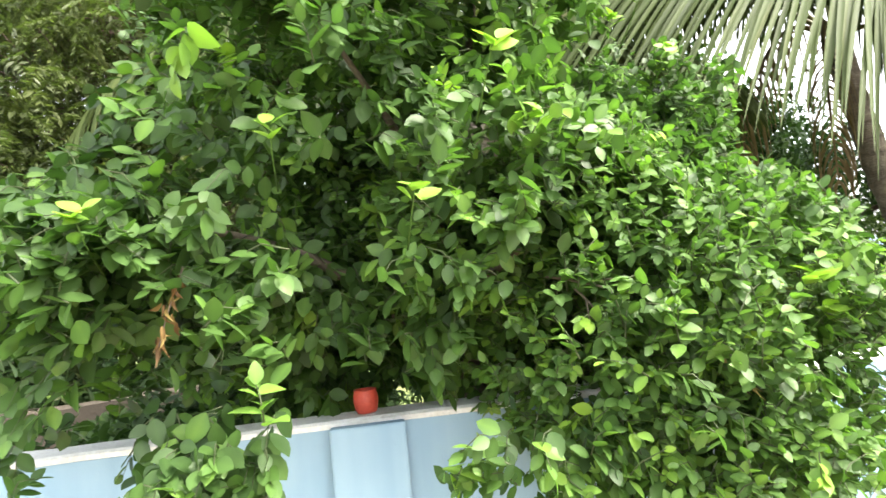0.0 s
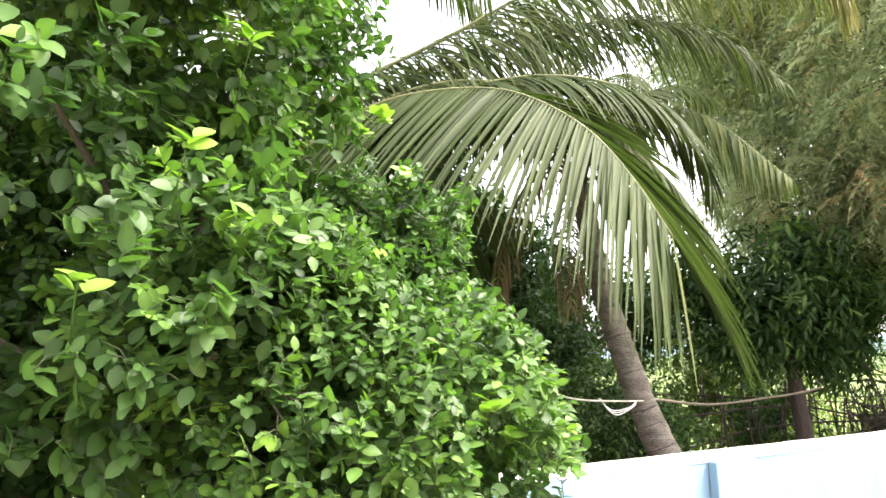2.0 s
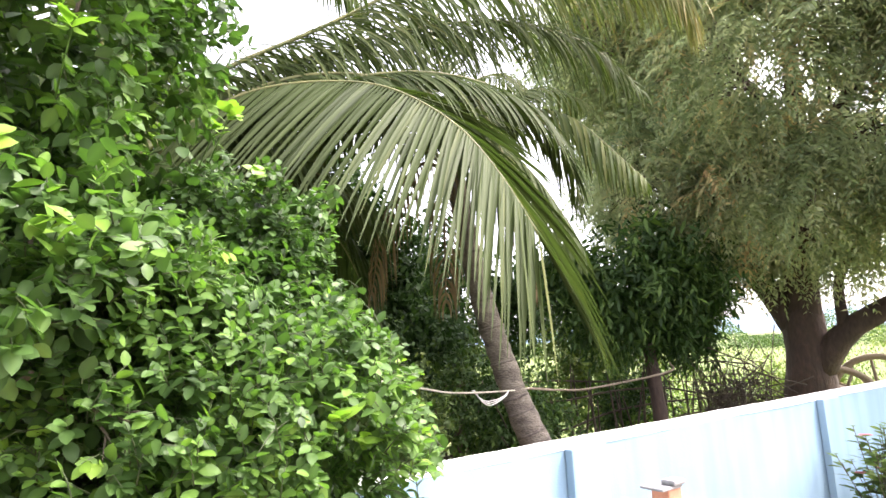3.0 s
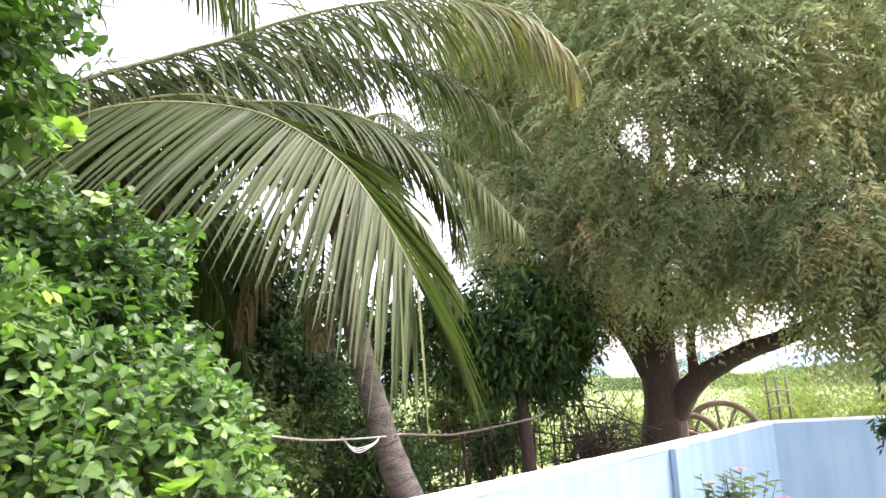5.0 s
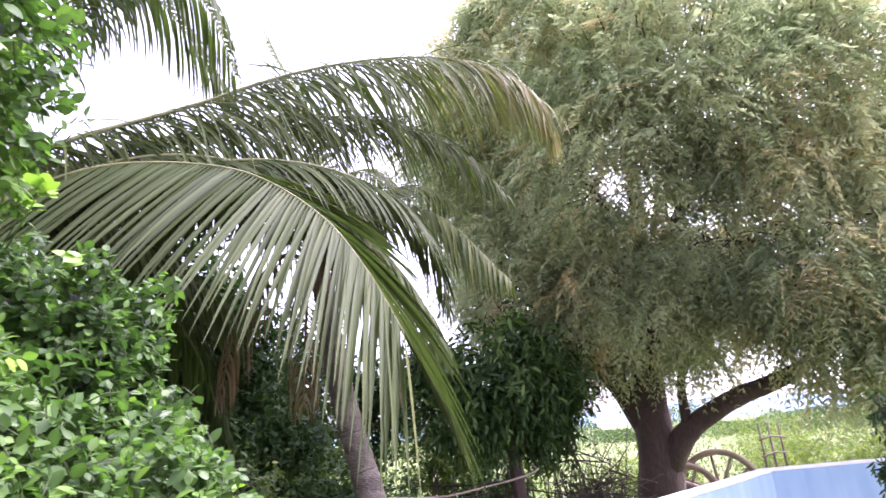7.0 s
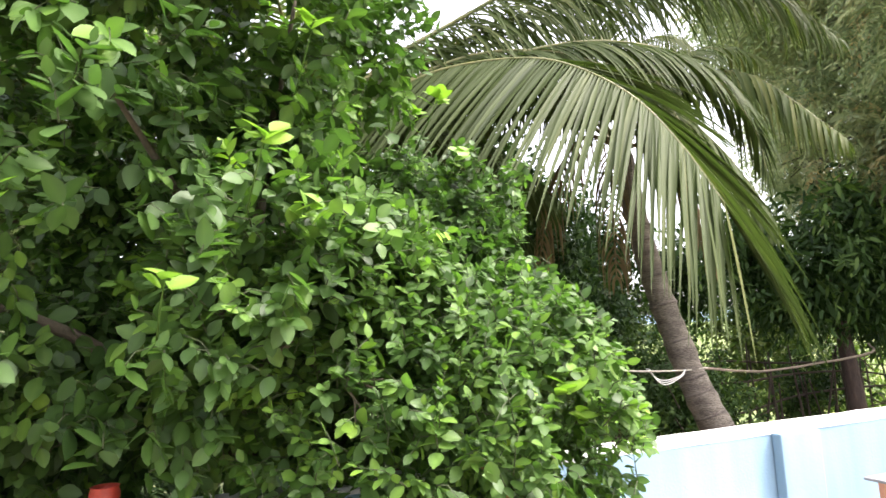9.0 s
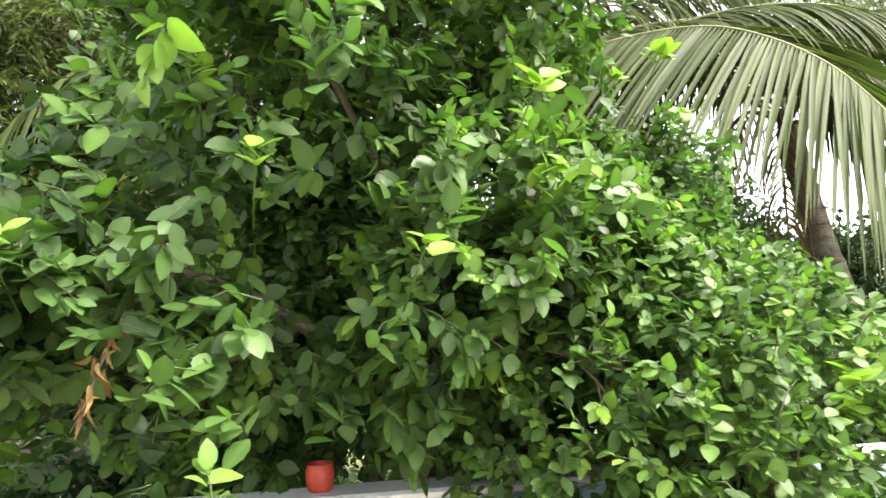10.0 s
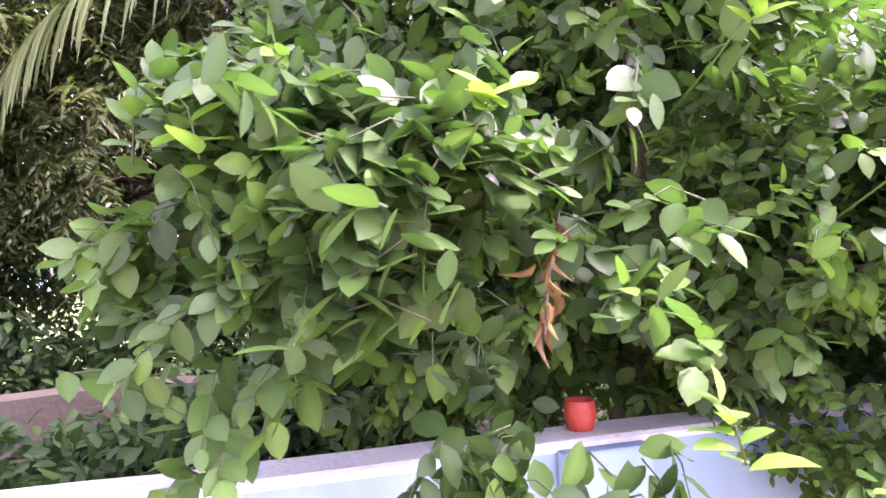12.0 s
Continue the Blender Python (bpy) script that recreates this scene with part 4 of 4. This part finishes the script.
def shrub(place, blobs, shoots, leaf, label, mat=BUSHLEAF, tone=0.45, template=BROAD, group="shrubs behind the wall"):
    root = thing("shrub", place, label, "shrub", group)
    st = Shape()
    for c, r in blobs:
        for _ in range(4):
            e = np.array(c) + rng.normal(size=3) * np.array(r) * 0.4
            tube(st, spline([(place[0], place[1], -0.05), tuple((np.array(place) + e) / 2 + np.array([0, 0, 0.1])), tuple(e)], 4), np.linspace(0.018, 0.004, 9), 5)
    under(part("stem", st, STICK), root)
    s = Shape()
    leafy_crown(s, blobs, shoots, 8, 0.28, leaf, template, tone, gap=-0.2, gap_scale=1.6, droop=0.2, seed=int(abs(place[0]) * 5) + 1, inner=0.25, power=1.4)
    tagged(under(part("foliage", s, mat), root), kind="stuff")
    return root


# added dark shrub in place of the shadow under the lemon tree
shrub((0.3, 3.7, 0), [((0.3, 3.7, 0.95), (1.1, 0.5, 0.95))], 600, 0.08, "dark green shrub behind the lemon trunk", DARKLEAF, 0.3)
shrub((3.0, 4.7, 0), [((3.0, 4.8, 1.0), (0.75, 0.5, 1.0)), ((2.4, 4.5, 1.2), (0.6, 0.4, 0.7))], 800, 0.075, "leafy green shrub beside the palm trunk", BUSHLEAF, 0.45)
shrub((4.9, 4.9, 0), [((4.75, 4.95, 0.85), (0.5, 0.4, 0.65))], 360, 0.07, "leafy weeds beside the palm trunk", DARKLEAF, 0.55)
shrub((7.9, 6.0, 0), [((7.9, 6.0, 0.8), (0.9, 0.5, 0.7))], 400, 0.08, "dark green shrub at the stick fence", DARKLEAF, 0.5)
shrub((6.0, 6.6, 0), [((6.0, 6.6, 0.9), (0.9, 0.5, 0.8))], 420, 0.08, "dark green shrub at the stick fence", DARKLEAF, 0.5)
shrub((-1.6, 3.35, 0), [((-1.6, 3.35, 0.8), (0.55, 0.35, 0.55)), ((-1.15, 3.3, 0.9), (0.45, 0.3, 0.55))], 900, 0.08, "dark green shrub in front of the mud wall", DARKLEAF, 0.25)
# brush and the lemon's shadow between the walls, both built as dark leaves
shrub((-1.0, 2.9, 0), [((-1.0, 2.9, 0.95), (0.55, 0.35, 0.55)), ((-0.5, 3.0, 1.2), (0.5, 0.35, 0.6))], 900, 0.08, "dark green shrub between the blue wall and the mud wall", DARKLEAF, 0.3)
shrub((2.6, 5.4, 0), [((2.6, 5.4, 0.9), (0.9, 0.7, 0.9)), ((3.3, 5.7, 1.4), (0.8, 0.6, 1.0))], 900, 0.085, "dark green shrub behind the leaning palm", DARKLEAF, 0.45)
shrub((4.9, 5.8, 0), [((4.8, 5.6, 1.1), (0.8, 0.6, 0.85)), ((5.6, 5.5, 0.9), (0.6, 0.5, 0.75))], 620, 0.075, "leafy shrub by the stick fence", DARKLEAF, 0.6)
shrub((1.2, 5.8, 0), [((1.2, 5.8, 1.2), (1.2, 0.8, 1.4))], 900, 0.085, "dark green shrub behind the lemon tree", DARKLEAF, 0.35)
shrub((-0.8, 4.7, 0), [((-0.8, 4.9, 1.0), (1.0, 0.6, 1.1))], 1400, 0.08, "dark green shrub beyond the wall", DARKLEAF, 0.35)
shrub((-2.4, 4.9, 0), [((-2.4, 4.9, 1.1), (1.2, 0.6, 1.2))], 1900, 0.08, "dark green shrub beyond the mud wall", DARKLEAF, 0.35)
shrub((6.2, 9.0, 0), [((6.2, 9.0, 0.9), (1.2, 0.8, 1.0)), ((7.4, 8.6, 0.7), (1.0, 0.7, 0.8))], 520, 0.10, "pale green shrub at the edge of the field", BUSHLEAF, 0.6)
shrub((9.2, 7.4, 0), [((9.4, 7.2, 1.5), (1.2, 0.8, 1.4)), ((8.2, 7.3, 1.3), (0.9, 0.7, 1.1))], 1100, 0.10, "pale green shrub behind the neem trunk", BUSHLEAF, 0.6)
for bx, by, br in ((17.0, 4.5, 0.9), (20.0, 2.8, 1.2), (22.0, 6.0, 1.2), (26.0, 1.0, 1.5), (19.0, 0.2, 0.9), (30.0, 9.0, 1.8), (34.0, 3.0, 1.9), (16.0, 7.5, 1.0), (18.2, 3.1, 1.0), (22.5, 1.4, 1.3), (24.0, 3.6, 1.4), (22.0, -1.2, 1.2), (28.0, -1.8, 1.6)):
    shrub((bx, by, 0), [((bx, by, br * 0.55), (br * 1.4, br * 1.2, br * 0.85)), ((bx + br * 0.8, by - br * 0.5, br * 0.5), (br * 0.8, br * 0.8, br * 0.9))], 850, 0.085, "yellow-green bush in the field", FIELDBUSH, 0.5, group="bushes in the field")



# ---- grass of the fields ----
def field_grass():
    s = Shape()
    n = 26000
    r = 15 + 70 * rng.random(n) ** 1.6
    a = np.radians(30 + 68 * rng.random(n))
    base = np.stack([r * np.sin(a), r * np.cos(a), np.full(n, -0.05)], 1)
    keep = ~((base[:, 0] < 14) & (base[:, 1] < 5.8))
    base = base[keep]
    n = len(base)
    along = unit(rng.normal(size=(n, 3)) * 0.35 + np.array([0, 0, 1.0]))
    up = unit(rng.normal(size=(n, 3)) + 1e-3)
    patch = lumpy(base, 0.12, 4)
    size = (0.08 + 0.20 * rng.random(n)) * (1 + 0.7 * patch)
    tv, tf = SLIM
    place_leaves(s, (tv * np.array([1, 0.8, 1]), tf), base, along, up, size, 0.38 + 0.5 * patch + 0.15 * rng.normal(size=n))
    tagged(part("grass", s, GRASS), "tall yellow-green grass of the field", "grass", kind="stuff")


field_grass()


def far_woods():
    s = Shape()
    n = 110000
    a = np.radians(-60 + 165 * rng.random(n) ** 0.45)
    r = 70 + 25 * rng.random(n)
    h = 1.3 + 3.2 * np.clip(lumpy(np.stack([np.degrees(a), r * 0, r * 0], 1), 0.25, 2) + 0.3, 0, 1)
    base = np.stack([r * np.sin(a), r * np.cos(a), h * rng.random(n)], 1)
    place_leaves(s, BROAD, base, rng.normal(size=(n, 3)), rng.normal(size=(n, 3)) + 1e-3, 0.12 + 0.16 * rng.random(n), 0.10 + 0.15 * rng.normal(size=n))
    tagged(part("far_woods", s, BUSHLEAF), "low line of distant green trees", "woods", kind="stuff")
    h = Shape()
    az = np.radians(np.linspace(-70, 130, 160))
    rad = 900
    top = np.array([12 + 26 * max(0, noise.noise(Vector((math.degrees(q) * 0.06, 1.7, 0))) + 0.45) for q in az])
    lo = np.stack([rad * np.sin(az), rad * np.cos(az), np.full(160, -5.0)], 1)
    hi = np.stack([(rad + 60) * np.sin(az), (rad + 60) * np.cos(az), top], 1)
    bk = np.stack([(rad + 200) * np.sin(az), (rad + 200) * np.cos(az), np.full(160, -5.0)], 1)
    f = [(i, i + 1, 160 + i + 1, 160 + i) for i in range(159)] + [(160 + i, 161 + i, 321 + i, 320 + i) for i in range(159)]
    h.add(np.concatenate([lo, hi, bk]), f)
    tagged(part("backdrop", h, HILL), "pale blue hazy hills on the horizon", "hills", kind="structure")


far_woods()


# ---- stick fence and brushwood ----
def fence():
    root = thing("stick_fence", (6.4, 5.6, 0), "rough fence of dark crooked sticks and rails", "fence")
    a, b = np.array([4.9, 6.5, 0]), np.array([9.3, 5.0, 0])
    for i in range(58):
        u = i / 57 + 0.012 * rng.normal()
        p = a + (b - a) * u + rng.normal(size=3) * np.array([0.05, 0.08, 0])
        hgt = 1.0 + 0.55 * rng.random()
        lean = rng.normal(size=2) * 0.14
        s = Shape()
        tube(s, spline([(p[0], p[1], -0.1), (p[0] + lean[0] * 0.5, p[1] + lean[1] * 0.5, hgt * 0.5), (p[0] + lean[0], p[1] + lean[1], hgt)], 3), np.linspace(0.020, 0.009, 7), 6, lumps=0.08)
        under(part("post", s, STICK), root)
    for z, off in ((0.55, 0.0), (0.85, 0.04), (1.12, -0.03), (1.32, 0.05)):
        s = Shape()
        pts = [a + (b - a) * u + np.array([0, off - 0.03, z + 0.07 * rng.normal()]) for u in np.linspace(-0.02, 1.02, 7)]
        tube(s, spline(pts, 4), 0.014, 6, lumps=0.08)
        under(part("rail", s, STICK), root)
    root2 = thing("brush_heap", (8.7, 4.6, 0), "dark heap of dry thorny brushwood beside the neem", "brushwood")
    s = Shape()
    for _ in range(340):
        c = np.array([8.65, 4.80, 0.70]) + rng.normal(size=3) * np.array([0.42, 0.25, 0.33])
        d = unit(rng.normal(size=3) + np.array([0, 0, 0.5])) * (0.3 + 0.3 * rng.random())
        tube(s, [c - d, c + rng.normal(size=3) * 0.05, c + d], (0.009, 0.007, 0.004), 4)
    under(part("branch", s, STICK), root2)
    st = Shape()
    for c in ((6.75, 5.0, 0.35), (6.45, 5.1, 0.25), (7.6, 4.9, 0.2)):
        tube(st, [np.array(c) + np.array([-0.5, 0.1, -0.1]), np.array(c) + np.array([0, 0, 0.25]), np.array(c) + np.array([0.6, -0.1, -0.2])], (0.05, 0.06, 0.03), 7, lumps=0.1)
    r3 = thing("fallen_branch", (6.8, 5.0, 0), "dry crooked branches lying behind the wall", "branches")
    under(part("wood", st, STICK), r3)
    r4 = thing("stick_trellis", (14.0, 4.0, 0), "thin stick frame standing in the field", "fence")
    for x in (13.4, 14.0, 14.7):
        s = Shape()
        tube(s, [(x, 3.9, -0.1), (x + 0.02, 3.9, 0.9), (x + 0.05, 3.92, 1.75)], (0.03, 0.025, 0.018), 6)
        under(part("post", s, STICK), r4)
    for z in (1.15, 1.45):
        s = Shape()
        tube(s, [(13.2, 3.87, z), (14.0, 3.87, z + 0.04), (14.9, 3.87, z - 0.02)], 0.018, 6)
        under(part("rail", s, STICK), r4)


fence()


# ---- bullock cart ----
def cart():
    root = thing("bullock_cart", (11.65, 4.2, 0), "old wooden bullock cart with large spoked wheels", "cart")

    def wheel(cx, cy, yaw, r):
        m = Matrix.Translation((cx, cy, r)) @ Matrix.Rotation(yaw, 4, "Z")
        rim = Shape()
        k = 48
        prof = [(r, -0.045), (r, 0.045), (r - 0.10, 0.035), (r - 0.10, -0.035)]
        v = [(q * math.cos(2 * math.pi * i / k), w, q * math.sin(2 * math.pi * i / k)) for i in range(k) for q, w in prof]
        f = [(i * 4 + j, i * 4 + (j + 1) % 4, ((i + 1) % k) * 4 + (j + 1) % 4, ((i + 1) % k) * 4 + j) for i in range(k) for j in range(4)]
        rim.add([tuple(m @ Vector(q)) for q in v], f)
        w = under(part("wheel", rim, OLDWOOD, None, "weathered wooden cart wheel"), root)
        for i in range(12):
            sp = Shape()
            q = 2 * math.pi * i / 12 + 0.1
            tube(sp, [tuple(m @ Vector((0.1 * math.cos(q), 0, 0.1 * math.sin(q)))), tuple(m @ Vector(((r - 0.08) * math.cos(q), 0, (r - 0.08) * math.sin(q))))], (0.032, 0.024), 6)
            o = part("spoke", sp, OLDWOOD)
            o.parent = w
            o.matrix_parent_inverse = w.matrix_world.inverted()
        hb = Shape()
        tube(hb, [tuple(m @ Vector((0, -0.16, 0))), tuple(m @ Vector((0, -0.1, 0))), tuple(m @ Vector((0, 0.1, 0))), tuple(m @ Vector((0, 0.16, 0)))], (0.08, 0.12, 0.12, 0.08), 12)
        o = part("hub", hb, OLDWOOD)
        o.parent = w
        o.matrix_parent_inverse = w.matrix_world.inverted()

    yaw = -1.05
    wheel(11.66, 4.18, yaw, 0.70)
    wheel(10.95, 3.95 + 0.55, yaw, 0.62)
    ax = Shape()
    tube(ax, [(10.8, 4.58, 0.62), (11.8, 4.10, 0.70)], 0.05, 8)
    under(part("axle", ax, OLDWOOD), root)
    for k in range(3):
        bm_ = Shape()
        tube(bm_, [(10.4 + 0.2 * k, 3.75 + 0.15 * k, 0.80 - 0.04 * k), (11.4 + 0.2 * k, 4.9 + 0.15 * k, 0.95)], 0.045, 6)
        under(part("beam", bm_, OLDWOOD), root)


cart()


# ---- rope between the lemon and the palm ----
def rope():
    root = thing("clothes_line", (2.97, 3.70, 1.55), "pale rope tied round the palm with a hanging white strip", "rope")
    s = Shape()
    pts = spline([(1.2, 2.15, 1.78), (1.85, 2.64, 1.70), (2.97, 3.66, 1.53), (3.86, 4.08, 1.46), (4.05, 4.04, 1.47)], 10)
    tube(s, pts, 0.007, 6, lumps=0.1)
    under(part("line", s, ROPE), root)
    s = Shape()
    tube(s, spline([(4.10, 4.12, 1.46), (5.0, 4.6, 1.36), (5.6, 4.69, 1.33), (6.74, 4.53, 1.43), (7.1, 4.75, 1.52)], 8), 0.012, 6, lumps=0.15)
    under(part("pole", s, OLDWOOD, None, "thin crooked stick tied on"), root)
    s = Shape()
    for k in range(3):
        e = 0.014 * k
        tube(s, spline([(3.34, 3.93 - e, 1.51), (3.42, 3.93 - e, 1.44 - e), (3.55, 3.98 - e, 1.405 - e), (3.70, 3.98 - e, 1.43), (3.80, 4.02, 1.47)], 6), 0.0045, 5)
    under(part("strip", s, CLOTH), root)


rope()


# ---- small plants and things in the yard ----
def sapling():
    root = thing("sapling", (6.74, 1.06, 0), "slim sapling with dark drooping leaves before the wall", "plant")
    s = Shape()
    tube(s, spline([(6.74, 1.12, -0.05), (6.73, 1.08, 0.7), (6.76, 1.0, 1.4), (6.77, 0.96, 2.0)], 6), np.linspace(0.014, 0.006, 19), 6)
    under(part("stem", s, STICK), root)
    c = Shape()
    leafy_crown(c, [((6.77, 0.96, 1.78), (0.15, 0.15, 0.22)), ((6.74, 1.03, 1.36), (0.11, 0.11, 0.08))], 36, 9, 0.15, 0.09, SLIM, 0.12, gap=-1, droop=0.9)
    under(part("foliage", c, DARKLEAF), root)


sapling()


def flower_plant(x, y, top, label, n, flowers):
    root = thing("flowering_plant", (x, y, 0), label, "plant", "flowering plants by the wall")
    st, lf = Shape(), Shape()
    for i in range(n):
        e = np.array([x, y, top]) + np.array([rng.normal() * 0.13, rng.normal() * 0.10, -0.35 * rng.random() if i else 0.0])
        ln = spline([(x + rng.normal() * 0.04, y + rng.normal() * 0.04, -0.05), tuple((e + np.array([x, y, 0.3])) / 2), tuple(e)], 8)
        tube(st, ln, np.linspace(0.005, 0.002, len(ln)), 5)
        q = even(ln, 40)[14:]
        k = len(q)
        a = 2.4 * np.arange(k)
        al = unit(np.stack([np.cos(a), np.sin(a), np.full(k, 0.35)], 1))
        place_leaves(lf, SLIM, q, al, np.tile([0, 0, 1.0], (k, 1)) + 0.2 * rng.normal(size=(k, 3)), 0.075 + 0.045 * rng.random(k), 0.42 + 0.15 * rng.normal(size=k), 1.3)
        if i < flowers:
            b = np.arange(5) * 1.257
            al = unit(np.stack([np.cos(b), np.sin(b), np.full(5, 0.3)], 1))
            fl = Shape()
            place_leaves(fl, OVAL, np.tile(e, (5, 1)), al, np.tile([0, 0, 1.0], (5, 1)), np.full(5, 0.045), np.full(5, 0.5), 1.4)
            under(part("flower", fl, PETAL, None, "small pink flower"), root)
    under(part("stem", st, STICK), root)
    under(part("foliage", lf, BUSHLEAF), root)


flower_plant(4.70, 1.62, 1.27, "leafy plant with small pink flowers by the blue wall", 40, 4)
flower_plant(5.15, 1.55, 1.02, "low leafy plant with pink flowers by the blue wall", 34, 3)


def pillar():
    root = thing("clay_pillar", (2.66, 1.74, 0), "orange brick post with flat grey stones laid on top", "post")
    for k in range(15):
        s = Shape()
        o = 0.006 * rng.normal()
        box(s, 2.615 + o, 2.705 + o, 1.68, 1.77, 0.081 * k, 0.081 * k + 0.075, 0.006)
        under(part("brick", s, TERRA, None, smooth=False), root)
    for x0, x1, y0, y1, z0, z1 in ((2.575, 2.715, 1.67, 1.79, 1.211, 1.225), (2.645, 2.725, 1.66, 1.73, 1.226, 1.248)):
        s = Shape()
        box(s, x0, x1, y0, y1, z0, z1, 0.008)
        under(part("stone", s, SLATE, None, "flat grey stone", smooth=False), root)


pillar()


def red_pot():
    root = thing("red_pot", (-0.088, 2.08, 1.402), "small red clay pot standing on the wall", "pot")
    prof = [(0.0, 0.0), (0.030, 0.0), (0.036, 0.012), (0.040, 0.035), (0.040, 0.055), (0.036, 0.068), (0.038, 0.074), (0.034, 0.074), (0.030, 0.060), (0.028, 0.02), (0.0, 0.015)]
    k = 20
    v = [(r * math.cos(2 * math.pi * i / k), r * math.sin(2 * math.pi * i / k), z) for r, z in prof for i in range(k)]
    f = [(j * k + i, j * k + (i + 1) % k, (j + 1) * k + (i + 1) % k, (j + 1) * k + i) for j in range(len(prof) - 1) for i in range(k)]
    s = Shape()
    s.add(v, f)
    part("bowl", s, REDPLASTIC, root)


red_pot()


def dead_leaves(name, line, n, label, long=0.05):
    """Curled dry leaves hanging on a bare stalk."""
    line = np.asarray(line, float)
    root = thing(name, tuple(line[0]), label, "dead leaves")
    st = Shape()
    pts = even(spline(line, 6), 20)
    tube(st, pts, 0.002, 5)
    under(part("stalk", st, STICK), root)
    s = Shape()
    base = pts[rng.integers(3, 20, n)] + rng.normal(size=(n, 3)) * 0.008
    along = unit(rng.normal(size=(n, 3)) * 0.35 + np.array([0, 0, -1.0]))
    tv, tf = leaf_template((0.10, 0.30, 0.55, 0.80), (0.06, 0.12, 0.11, 0.05), 1.5, 1.3)
    place_leaves(s, (tv, tf), base, along, rng.normal(size=(n, 3)), long * (0.7 + 0.7 * rng.random(n)), rng.random(n))
    under(part("foliage", s, DEADLEAF), root)


dead_leaves("dried_leaves", [(-0.44, 1.49, 1.88), (-0.47, 1.47, 1.79), (-0.49, 1.45, 1.71)], 24, "curled brown dead leaves hanging in the lemon tree", 0.036)
dead_leaves("dried_leaves", [(0.80, 1.47, 1.56), (0.81, 1.44, 1.53), (0.82, 1.42, 1.48)], 16, "small bunch of dry brown leaves in the lemon tree", 0.04)


def bare_branch():
    root = thing("bare_branch", (0.44, 1.74, 1.77), "bare forked brown branch among the lemon leaves", "branch")
    for pts, r in (([(0.40, 1.85, 1.80), (0.47, 1.60, 1.765), (0.54, 1.50, 1.735)], 0.0065), ([(0.47, 1.60, 1.765), (0.50, 1.54, 1.71), (0.53, 1.50, 1.65)], 0.0045), ([(0.50, 1.555, 1.75), (0.56, 1.50, 1.755)], 0.004), ([(0.50, 1.54, 1.71), (0.49, 1.50, 1.66)], 0.003)):
        s = Shape()
        ln = spline(pts, 5)
        tube(s, ln, np.linspace(r, r * 0.4, len(ln)), 6, lumps=0.08)
        under(part("fork", s, TWIG), root)


bare_branch()
